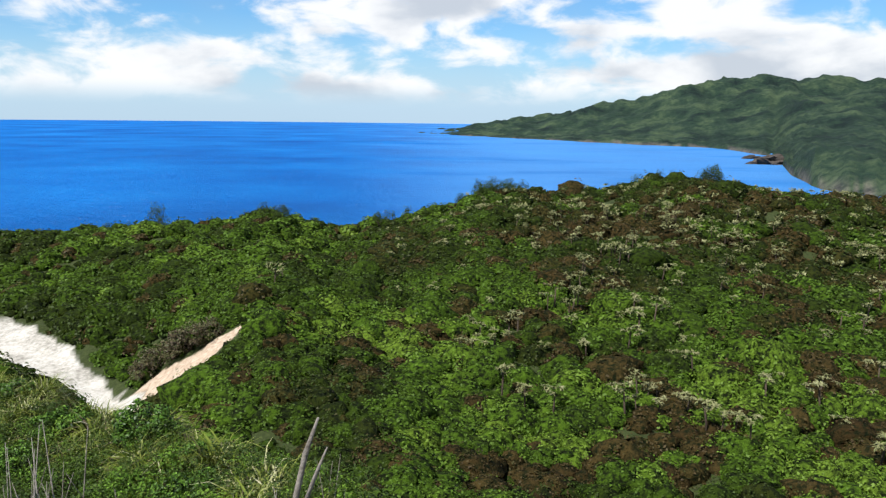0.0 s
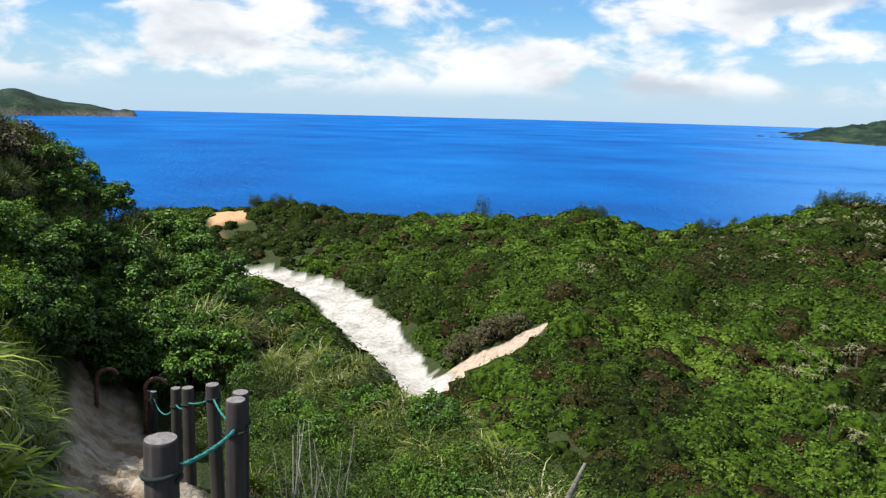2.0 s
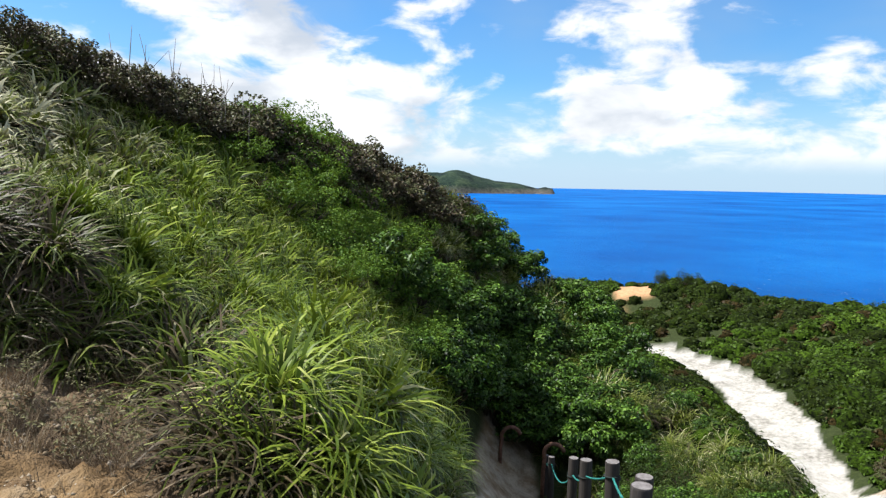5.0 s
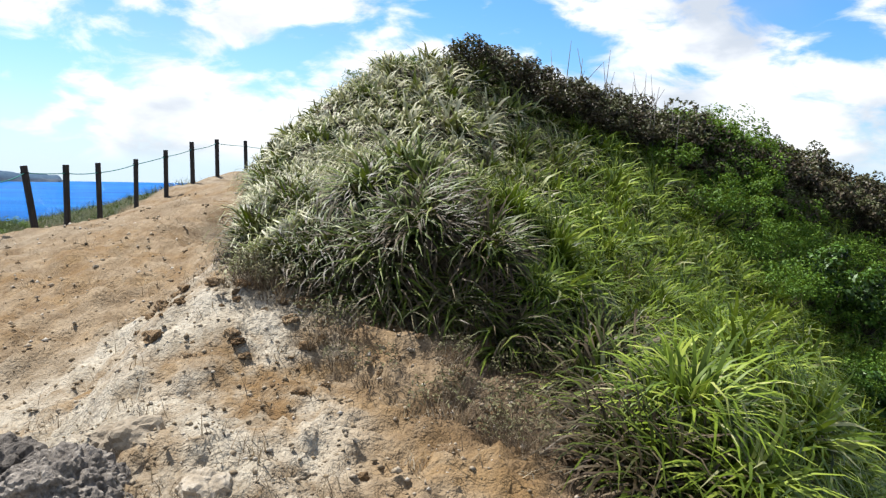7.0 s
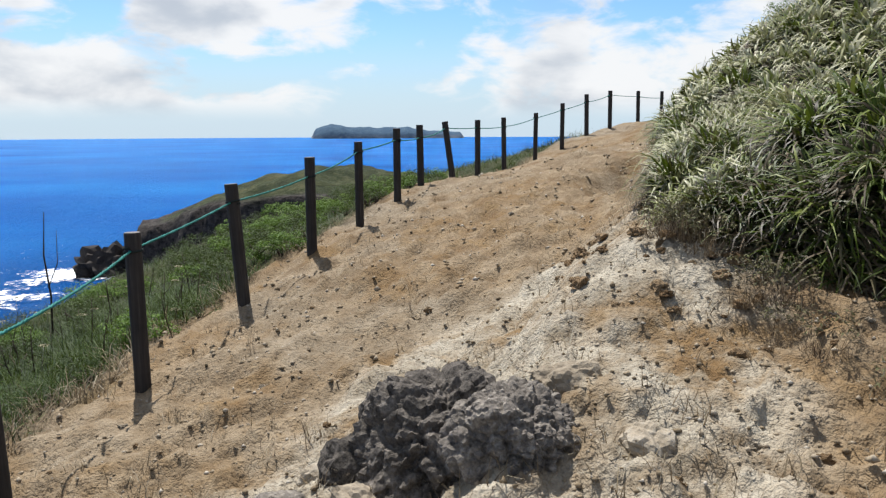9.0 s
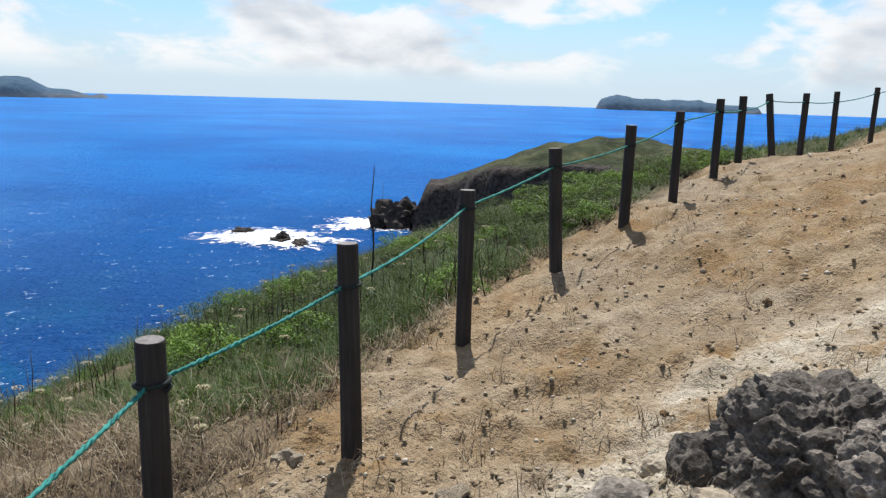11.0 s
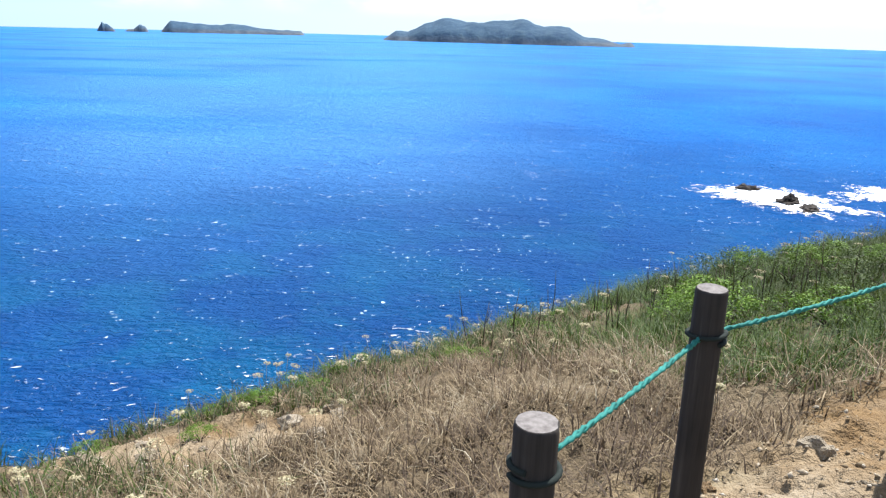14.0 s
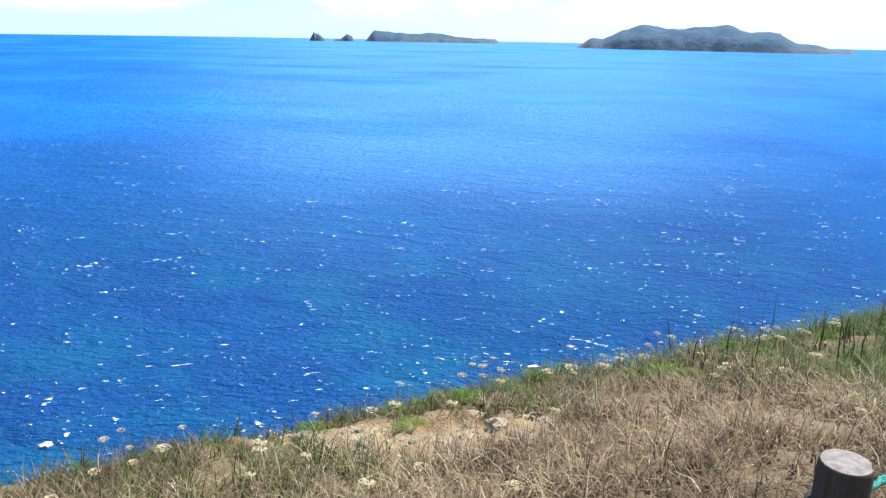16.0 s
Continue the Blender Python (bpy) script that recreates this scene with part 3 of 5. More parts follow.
def zones(x, y):
    b, d = polar(x, y)
    s, _ = to_line(x, y, FENCE)
    e, _ = to_line(x, y, CLIFF)
    s = -s
    wob = (fbm(x * 0.8, y * 0.8, 3, 41) - 0.5)
    path = smooth(s + wob * 0.9, -0.95, -0.35) * smooth(b + wob * 7 + 11 * smooth(d, 9.5, 13) - knots(d, MOUND_EDGE), 1.0, 4.0) * (1 - smooth(b + wob * 20, 222, 255))
    foot = smooth(b + wob * 10, 55, 61) * (1 - smooth(d + wob * 0.7 - knots(b, MOUND_FOOT), -0.12, 0.06)) * (1 - smooth(b, 98, 106))
    stand = 1 - smooth(d + wob * 0.8, 1.6, 2.3)
    t, _ = to_line(x, y, TRAIL)
    trail = 1 - smooth(np.abs(t) + wob * 0.4, 0.40, 0.60)
    crust = (1 - smooth(np.hypot((x - 0.75) / 1.15, (y + 4.75) / 0.55) + wob * 0.5, 0.75, 1.1))
    bare = np.maximum.reduce([path, foot, stand, trail, crust])
    r, along = to_line(x, y, ROAD)
    sand = 1 - smooth(np.abs(r) + wob * 1.1, 1.7, 1.9)
    g, galong = to_line(x, y, GULLY)
    gully = (1 - smooth(np.abs(g) + wob * 0.7 - 0.9 * (1 - smooth(galong, 1, 6)) + 0.9 * smooth(galong, 6.0, 7.4), 1.1, 1.3)) * (1 - sand)
    redsoil = (1 - smooth(np.hypot((b - 39.4) / 1.75, (d - 94) / 9) + wob * 0.5 + (fbm(x * 0.25, y * 0.25, 3, 14) - 0.5) * 1.6, 0.7, 0.95))
    ochre = np.clip(smooth(b, 80, 95) * 0.75 + (1 - smooth(np.hypot(x + 3.4, y - 1.1), 0.8, 2.0)) + 0.25, 0, 1)
    chalk = np.clip(1.3 * (1 - smooth(np.hypot((x + 3.2) / 2.8, (y + 0.4) / 1.25), 0.55, 1.1)) + 0.3 + trail, 0, 1)
    crag = smooth(e, 0.8, 3.5)
    verge = smooth(-s + wob, 0.0, 0.3) * smooth(b, 100, 108) * (1 - smooth(b + wob * 20, 222, 255)) * (1 - 0.85 * smooth(-x + wob * 3, 2.6, 4.2) * smooth(-s, 0.5, 0.9))
    humus = smooth(b + wob * 14, 50, 56) * (1 - smooth(b + wob * 14, 66, 76)) * smooth(d + wob * 1.5, 2.9, 3.7) * 0.9
    return dict(humus=humus, verge=verge, bare=bare, sand=sand, gully=gully, redsoil=redsoil, ochre=ochre, chalk=chalk, crag=crag)


def ring_land():
    rad = np.concatenate([[0.001], np.geomspace(0.1, 1.5, 34), np.geomspace(1.53, 12, 160), np.geomspace(12.2, 30, 42), np.geomspace(30.3, 62, 130), np.geomspace(63.5, 330, 60)])
    ang = np.radians(np.concatenate([np.arange(-45, 12, 0.4), np.arange(12, 50, 0.22), np.arange(50, 215, 0.4), np.arange(215, 315, 2.5)]))
    r, a = np.meshgrid(rad, ang, indexing="ij")
    x, y = 0.012 - r * np.sin(a), r * np.cos(a)
    z = ground(x, y)
    n, m = r.shape
    i, j = np.meshgrid(np.arange(n - 1), np.arange(m), indexing="ij")
    k = (j + 1) % m
    f = np.stack([i * m + j, i * m + k, (i + 1) * m + k, (i + 1) * m + j], -1).reshape(-1, 4)[:, ::-1]
    v = np.stack([x, y, z], -1).reshape(-1, 3)
    attrs = {key: val.ravel() for key, val in zones(x, y).items()}
    return make_mesh("ground", v, f, GROUND, attrs, True)


thing("ground", "dry ochre earth path and scrub-covered slopes above the sea", "ground", kind="structure", data=ring_land())


def sea_mesh():
    rad = np.concatenate([[20], np.geomspace(40, 4800, 90)])
    ang = np.radians(np.arange(-90, 270, 2.0))
    r, a = np.meshgrid(rad, ang, indexing="ij")
    x, y = -r * np.sin(a), r * np.cos(a)
    n, m = r.shape
    i, j = np.meshgrid(np.arange(n - 1), np.arange(m), indexing="ij")
    k = (j + 1) % m
    f = np.stack([i * m + j, i * m + k, (i + 1) * m + k, (i + 1) * m + j], -1).reshape(-1, 4)[:, ::-1]
    v = np.stack([x, y, 0 * x + SEA], -1).reshape(-1, 3)
    b, d = polar(x, y)
    shoal = (1 - smooth(d, 110, 330)) * smooth(b, 100, 140) * (1 - smooth(b, 215, 250))
    # how much of the painted far-water brightness, growing with distance
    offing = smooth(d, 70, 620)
    # bearings and distances where the sky's reflection is painted pale
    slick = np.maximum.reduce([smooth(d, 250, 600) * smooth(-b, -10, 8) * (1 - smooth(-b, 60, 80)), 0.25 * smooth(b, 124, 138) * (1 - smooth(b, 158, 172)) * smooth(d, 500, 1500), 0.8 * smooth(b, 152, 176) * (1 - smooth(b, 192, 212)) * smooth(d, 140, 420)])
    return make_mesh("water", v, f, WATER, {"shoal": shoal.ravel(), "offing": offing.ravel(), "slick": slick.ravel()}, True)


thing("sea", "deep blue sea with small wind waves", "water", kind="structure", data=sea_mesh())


# ---- far land ----
def far_coast():
    b = np.linspace(-62, 2.2, 240)
    t = np.linspace(0, 1, 90) ** 1.5
    B, T = np.meshgrid(b, t, indexing="ij")
    shore = knots(B, [(-62, 620), (-40, 640), (-28, 700), (-26, 760), (-24.6, 900), (-23.4, 1330), (-20, 1580), (-14, 1730), (-7, 1930), (-2, 2120), (2.2, 2300)])
    shore = shore * (1 + 0.05 * (fbm(B * 0.55, B * 0, 4, 3) - 0.5))
    D = shore + (3100 - shore) * T
    top = knots(B, [(-62, 190), (-45, 190), (-36, 182), (-31, 190), (-28, 198), (-25, 190), (-23.6, 204), (-22, 200), (-20.5, 190), (-17, 168), (-15, 140), (-12, 112), (-9, 88), (-6, 62), (-3, 36), (-1, 16), (0.4, 5), (2.2, -8)])
    rise = smooth(D, shore + 200, 2750) ** 1.25
    x, y = -D * np.sin(np.radians(B)), D * np.cos(np.radians(B))
    ridges = fbm(x * 0.004, y * 0.004, 5, 12)
    cliff = 16 * smooth(D - shore, 0, 40) * smooth(-B, -1, 3) * fbm(B * 1.5, B * 0, 4, 44)
    near = 24 * smooth(-B, 24, 26) * smooth(D - shore, 0, 120) * (1 - smooth(D - shore, 240, 520))
    z = SEA - 3 + cliff + near + (top * 0.86 - 16) * rise * (0.6 + 0.8 * ridges) * np.where(B > -1, 0.8, 1)
    z = z + (fbm(x * 0.03, y * 0.03, 4, 8) - 0.5) * 18 * smooth(D - shore, 10, 90) + (fbm(x * 0.011, y * 0.011, 3, 18) - 0.5) * 60 * rise
    n, m = B.shape
    i, j = np.meshgrid(np.arange(n - 1), np.arange(m - 1), indexing="ij")
    f = np.stack([i * m + j, i * m + j + 1, (i + 1) * m + j + 1, (i + 1) * m + j], -1).reshape(-1, 4)
    crag = (1 - smooth(D - shore, 14, 40)) * smooth(fbm(B * 3, B * 0, 3, 6), 0.3, 0.6)
    return make_mesh("hills", np.stack([x, y, z], -1).reshape(-1, 3), f, FOREST, {"crag": crag.ravel()}, True)


thing("backdrop_mountain", "green forested mountain sloping down to a rocky coast", "mountain", kind="structure", data=far_coast())


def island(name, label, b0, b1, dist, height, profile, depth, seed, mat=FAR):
    """An island between two bearings; profile gives its heights from its right end to its left end."""
    b = np.linspace(b0, b1, 90)
    u = np.linspace(0, 1, 90)
    q = np.linspace(-1, 1, 26)
    U, Q = np.meshgrid(u, q, indexing="ij")
    B = np.radians(b0 + (b1 - b0) * U)
    prof = knots(U, profile) * (0.86 + 0.28 * fbm(U * 16, U * 0, 3, seed))
    D = dist + Q * depth * (0.4 + 0.6 * np.sqrt(np.maximum(prof, 0.02)))
    x, y = -D * np.sin(B), D * np.cos(B)
    body = np.maximum(1 - Q ** 2, 0) ** 0.55
    z = SEA - 2 + height * prof * body * (0.8 + 0.4 * fbm(x * 0.008, y * 0.008, 4, seed + 5))
    n, m = U.shape
    i, j = np.meshgrid(np.arange(n - 1), np.arange(m - 1), indexing="ij")
    f = np.stack([i * m + j, i * m + j + 1, (i + 1) * m + j + 1, (i + 1) * m + j], -1).reshape(-1, 4)
    crag = 1 - smooth(z - SEA, 6, 24)
    me = make_mesh(name, np.stack([x, y, z], -1).reshape(-1, 3), f, mat, {"crag": crag.ravel()}, True)
    return thing(name, label, "island", data=me, group="islands on the horizon", kind="structure")


island("backdrop_island_1", "far haze-blue island with three low humps", 157.7, 175.9, 3480, 94,
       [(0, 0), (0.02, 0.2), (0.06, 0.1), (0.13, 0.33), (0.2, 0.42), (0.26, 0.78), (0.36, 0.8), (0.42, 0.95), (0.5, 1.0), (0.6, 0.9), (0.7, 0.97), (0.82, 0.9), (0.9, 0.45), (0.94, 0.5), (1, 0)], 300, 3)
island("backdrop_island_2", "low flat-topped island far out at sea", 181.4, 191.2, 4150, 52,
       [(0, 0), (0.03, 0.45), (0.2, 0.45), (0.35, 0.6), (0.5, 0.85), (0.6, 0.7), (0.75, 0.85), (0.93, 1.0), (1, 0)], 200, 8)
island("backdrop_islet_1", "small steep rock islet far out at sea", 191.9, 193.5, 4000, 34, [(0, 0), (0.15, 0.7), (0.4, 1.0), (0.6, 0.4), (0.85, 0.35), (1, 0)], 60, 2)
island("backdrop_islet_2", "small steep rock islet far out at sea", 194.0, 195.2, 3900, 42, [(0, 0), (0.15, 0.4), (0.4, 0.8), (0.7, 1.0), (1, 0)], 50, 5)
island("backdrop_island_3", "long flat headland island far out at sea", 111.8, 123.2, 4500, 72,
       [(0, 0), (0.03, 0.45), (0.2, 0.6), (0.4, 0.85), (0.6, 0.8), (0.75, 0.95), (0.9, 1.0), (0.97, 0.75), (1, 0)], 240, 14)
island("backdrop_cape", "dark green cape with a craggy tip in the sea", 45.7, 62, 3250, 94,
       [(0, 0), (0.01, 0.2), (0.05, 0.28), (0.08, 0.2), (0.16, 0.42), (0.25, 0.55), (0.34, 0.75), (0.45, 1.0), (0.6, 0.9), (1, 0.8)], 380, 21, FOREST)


def headland():
    """The near headland with its grassy back and dark cliffs."""
    n, m = 110, 60
    a = np.linspace(0, 2 * math.pi, n, endpoint=False)
    q = np.linspace(0, 1, m)
    A, Q = np.meshgrid(a, q, indexing="ij")
    c = bearing_dir(120.3) * 345
    ax, cr = bearing_dir(123 - 90), bearing_dir(123)
    rr = 1 + 0.35 * (fbm(np.cos(A) * 1.6 + 5, np.sin(A) * 1.6 + 5, 4, 4) - 0.5)
    px, py = np.cos(A) * 95 * rr * Q, np.sin(A) * 62 * rr * Q
    x, y = c.x + ax.x * px + cr.x * py, c.y + ax.y * px + cr.y * py
    top = 43 + 3 * np.cos(px / 28) - 9 * smooth(px, 20, 80) - 7 * smooth(-px, 40, 88) + (fbm(x * 0.05, y * 0.05, 4, 2) - 0.5) * 9
    edge = smooth(1 - Q + 0.17 * (fbm(A * 9, Q * 4, 5, 9) - 0.5), -0.01, 0.14)
    z = SEA - 3 + top * (0.03 + 0.97 * edge ** 0.75) - 10 * Q ** 2
    i, j = np.meshgrid(np.arange(n), np.arange(m - 1), indexing="ij")
    k = (i + 1) % n
    f = np.stack([i * m + j, i * m + j + 1, k * m + j + 1, k * m + j], -1).reshape(-1, 4)
    crag = smooth(Q + 0.12 * (fbm(x * 0.1, y * 0.1, 3, 4) - 0.5), 0.74, 0.84)
    return make_mesh("headland", np.stack([x, y, z], -1).reshape(-1, 3), f, HEAD, {"crag": crag.ravel()}, True)


def head_mat(n):
    pos = n.add("ShaderNodeNewGeometry").outputs["Position"]
    a, b = n.noise(pos, 0.09, 6, 0.7), n.noise(pos, 0.5, 5, 0.7)
    f = n.math("ADD", n.math("MULTIPLY", a, 0.6), n.math("MULTIPLY", b, 0.4))
    c = n.ramp(f, [(0.34, (0.010, 0.014, 0.006)), (0.5, (0.028, 0.036, 0.012)), (0.64, (0.075, 0.070, 0.032))])
    c = n.mix(attr(n, "crag"), c, n.ramp(b, [(0.35, (0.010, 0.009, 0.009)), (0.68, (0.075, 0.062, 0.053))]))
    return principled(n, c, 0.95, f, 1.0, 2.5)


HEAD = material("grassy headland", head_mat)
thing("headland", "grass-backed headland with dark sea cliffs", "headland", kind="structure", data=headland())


def crag_mesh(name, size, seed, rough=0.35, sides=22, flat=0.0):
    """A jagged rock about the origin, its foot at z = 0."""
    bm = bmesh.new()
    bmesh.ops.create_icosphere(bm, subdivisions=4, radius=1.0)
    o = Vector((seed * 3.7, seed * 1.9, seed * 5.3))
    for v in bm.verts:
        d = v.co.normalized()
        f = 1 + rough * (noise.fractal(d * 1.6 + o, 0.9, 2.1, 5) + 0.7 * abs(noise.noise(d * 4.5 + o)))
        cell = noise.cell(d * 2.6 + o) * 0.18 * rough / 0.35
        p = d * (f + cell)
        v.co = Vector((p.x * size[0], p.y * size[1], max(p.z, -0.25) * size[2] + 0.2 * size[2]))
    me = bpy.data.meshes.new(name)
    bm.to_mesh(me)
    bm.free()
    return me


def at_sea(b, d, dz=0.0):
    p = bearing_dir(b) * d
    return (p.x, p.y, SEA + dz)


def foam_patch(center, sx, sy, turn, seed):
    n, m = 72, 12
    a = np.linspace(0, 2 * math.pi, n, endpoint=False)
    q = np.linspace(0.0, 1, m)
    A, Q = np.meshgrid(a, q, indexing="ij")
    r = 0.4 + 1.2 * fbm(np.cos(A) * 2 + 9, np.sin(A) * 2 + 9, 5, seed)
    x, y = np.cos(A) * sx * r * Q, np.sin(A) * sy * r * Q
    c, s = math.cos(turn), math.sin(turn)
    X, Y = c * x - s * y, s * x + c * y
    z = 0.55 * (1 - Q ** 2) * fbm(X * 0.3, Y * 0.3, 3, seed) + 0.02
    i, j = np.meshgrid(np.arange(n), np.arange(m - 1), indexing="ij")
    k = (i + 1) % n
    f = np.stack([i * m + j, i * m + j + 1, k * m + j + 1, k * m + j], -1).reshape(-1, 4)
    me = make_mesh("surf_foam", np.stack([X, Y, z], -1).reshape(-1, 3), f, FOAM, {"rim": Q.ravel()}, True)
    return thing("surf_foam", "white surf foam breaking round dark rocks", "surf", center, kind="stuff", data=me)


def hz(x, y):
    return float(ground(np.array([x]), np.array([y]))[0])


# ---- rocks in the sea ----
def sea_rock(b, d, size, seed, turn=0.0):
    me = crag_mesh("sea_rock", size, seed, 0.42)
    me.materials.append(REEF)
    ob = thing("sea_rock", "dark jagged rock standing in white surf", "rock", at_sea(b, d, -0.25 * size[2]), "rocks in the surf", data=me)
    ob.rotation_euler.z = turn


foam_patch(at_sea(146.9, 318, 0.25), 33, 24, radians(130), 3)
foam_patch(at_sea(138.9, 352, 0.25), 32, 22, radians(140), 6)
foam_patch(at_sea(133.5, 405, 0.25), 24, 16, radians(140), 9)
foam_patch(at_sea(133.0, 545, 0.25), 9, 9, radians(40), 12)
foam_patch(at_sea(134.5, 352, 0.25), 12, 8, radians(20), 15)
foam_patch(at_sea(215.6, 117, 0.25), 1.4, 1.2, 0.4, 21)
sea_rock(149.0, 333, (4.5, 3.2, 2.0), 1)
sea_rock(146.2, 314, (5.5, 3.5, 2.6), 2, 0.8)
sea_rock(144.9, 305, (6.5, 2.6, 1.8), 3, 0.9)
sea_rock(137.6, 352, (13, 9, 11), 4)
sea_rock(135.9, 350, (10, 8, 7), 5, 0.4)
sea_rock(138.8, 350, (9, 4, 2.2), 6, 0.9)
sea_rock(-23.4, 1120, (26, 14, 10), 7)
sea_rock(-22.0, 1250, (12, 8, 5), 8)


# ---- fences ----
def post_mesh(height, r, seed):
    bm = bmesh.new()
    o = Vector((seed * 1.7, seed * 2.9, seed))
    rows = [(-0.35, 1.03), (0.0, 1.02), (height * 0.35, 1.0), (height * 0.7, 1.0), (height - 0.012, 1.0), (height - 0.003, 0.975), (height, 0.92)]
    sides, rings = 20, []
    for z, k in rows:
        ring = []
        for a in range(sides):
            t = a * 2 * math.pi / sides
            w = 1 + 0.035 * noise.noise(Vector((math.cos(t) * 2, math.sin(t) * 2, z * 1.5)) + o) - (0.10 if a == int(seed * 7) % sides else 0)
            ring.append(bm.verts.new((math.cos(t) * r * k * w, math.sin(t) * r * k * w, z)))
        rings.append(ring)
    for r0, r1 in zip(rings, rings[1:]):
        for a in range(sides):
            f = bm.faces.new((r0[a], r0[(a + 1) % sides], r1[(a + 1) % sides], r1[a]))
            f.smooth = True
    top = bm.faces.new(rings[-1])
    top.material_index = 1
    me = bpy.data.meshes.new("post")
    bm.to_mesh(me)
    bm.free()
    me.materials.append(POST)
    me.materials.append(POST_TOP)
    return me


def rope_span(a, b, sag, r=0.0098):
    """A twisted rope between two points: two strands wound round each other."""
    a, b = Vector(a), Vector(b)
    bm = bmesh.new()
    length = (b - a).length
    n = max(14, min(int(length / 0.03), 60))
    side = (b - a).cross(Vector((0, 0, 1))).normalized()
    for strand in range(2):
        pts = []
        for i in range(n + 1):
            t = i / n
            p = a.lerp(b, t) - Vector((0, 0, sag * 4 * t * (1 - t)))
            w = t * length / 0.075 * 2 * math.pi + strand * math.pi
            pts.append(p + side * math.cos(w) * r * 0.5 + Vector((0, 0, 1)) * math.sin(w) * r * 0.5)
        one = tube(pts, r * 0.62, 5, False)
        tmp = bpy.data.meshes.new("strand")
        one.to_mesh(tmp)
        one.free()
        bm.from_mesh(tmp)
        bpy.data.meshes.remove(tmp)
    return bm


def knot(r, rope_r=0.008):
    """Rope wound twice round a post."""
    pts = [Vector((math.cos(t) * (r + rope_r * 0.6), math.sin(t) * (r + rope_r * 0.6), 0.013 * t / math.pi - 0.02)) for t in np.linspace(0, 2.3 * math.pi, 26)]
    return tube(pts, rope_r, 6)


def fence(name, label, tops, r, sag, tilt):
    """Posts with tops at the given places, and a rope from post to post."""
    first = tops[0]
    root = thing(name, label, "fence", (first[0], first[1], hz(first[0], first[1])))
    o = root.location
    ends = []
    for i, (x, y, z) in enumerate(tops):
        base = hz(x, y)
        tx, ty = tilt.get(i, (0.02 * math.sin(i * 2.1), 0.02 * math.cos(i * 3.3)))
        me = post_mesh(math.hypot(z - base, 0), r * (1 + 0.06 * math.sin(i * 5.1)), i + 1.3)
        bx, by = x - tx * (z - base), y - ty * (z - base)
        m = Matrix.Translation((bx - o.x, by - o.y, base - o.z)) @ Euler((-ty, tx, i * 1.9)).to_matrix().to_4x4()
        p = part("post", me, None, root, at=m)
        h = z - base - 0.11 - 0.04 * (i % 3)
        part("rope_knot", knot(r), KNOT, p, at=(0, 0, h))
        ends.append(m @ Vector((0, 0, h)))
    for i, (a, b) in enumerate(zip(ends, ends[1:])):
        part("rope", rope_span(a, b, sag * (b - a).length * (0.7 + 0.5 * (i % 3))), ROPE, root, "green twisted rope")
    return root


tops_cliff = [(x, y, z) for (x, y), z in zip(FENCE[2:20], (0.5, 0.58, 0.72, 0.77, 0.98, 1.15, 1.28, 1.43, 1.48, 1.55, 1.58, 1.64, 1.75, 1.99, 2.24, 2.38, 2.42, 2.46))]
fence("rope_fence", "dark weathered post fence with a green rope along the cliff path", tops_cliff, 0.052, 0.012, {9: (0.13, 0.05), 4: (-0.05, -0.04), 2: (0.02, 0.03)})
tops_trail = [(-1.58, 2.27, 0.6), (-2.21, 3.34, 0.21), (-2.82, 4.13, -0.10), (-3.8, 5.04, -0.55), (-4.68, 5.73, -0.97), (-5.77, 6.62, -1.47), (-8.31, 8.86, -2.73), (-9.45, 9.85, -3.28)]
fence("trail_fence", "short dark post fence with green rope beside a descending trail", tops_trail, 0.052, 0.03, {})


def pipe_arch(x, y, top, turn):
    base = hz(x, y)
    h = max(top - base, 0.5)
    pts = [Vector((0, 0, -0.2)), Vector((0.01, 0, h * 0.5)), Vector((0.03, 0, h * 0.75))]
    pts += [Vector((0.19 - 0.17 * math.cos(t), 0, h * 0.83 + 0.17 * math.sin(t))) for t in np.linspace(0.0, 2.9, 10)]
    ob = thing("pipe_handrail", "rusty bent pipe handrail end beside the trail", "handrail", (x, y, base), "handrails of the trail")
    ob.rotation_euler.z = turn
    part("pipe", tube(pts, 0.035, 10), RUST, ob)


pipe_arch(-9.31, 9.64, -2.98, 0.75)
pipe_arch(-10.2, 9.44, -2.98, 0.9)

# ---- stones ----
def low_stone(seed):
    bm = bmesh.new()
    bmesh.ops.create_icosphere(bm, subdivisions=3, radius=1.0)
    o = Vector((seed * 2.3, seed, seed * 4.1))
    for v in bm.verts:
        d = v.co.normalized()
        near, _ = noise.voronoi(d * 1.7 + o)
        f = 0.72 + 0.45 * noise.noise(d * 1.3 + o) + 0.55 * min(near[1] - near[0], 0.6) + 0.12 * noise.noise(d * 5 + o)
        v.co = Vector((d.x * f, d.y * f * 0.8, max(d.z * f * 0.66, -0.2) + 0.1))
    me = bpy.data.meshes.new("stone")
    bm.to_mesh(me)
    bm.free()
    return me


STONES = [low_stone(k + 1) for k in range(7)]
for k, me in enumerate(STONES):
    me.materials.append(PALE)


def stone(x, y, r, k, mesh=None, label="small weathered limestone stone lying on dry earth", sink=0.12, squash=1.0):
    ob = thing("stone", label, "stone", (x, y, hz(x, y) - r * sink), "stones on the path", data=mesh or STONES[k % len(STONES)])
    ob.scale = (r, r, r * squash)
    ob.rotation_euler.z = k * 2.399
    return ob


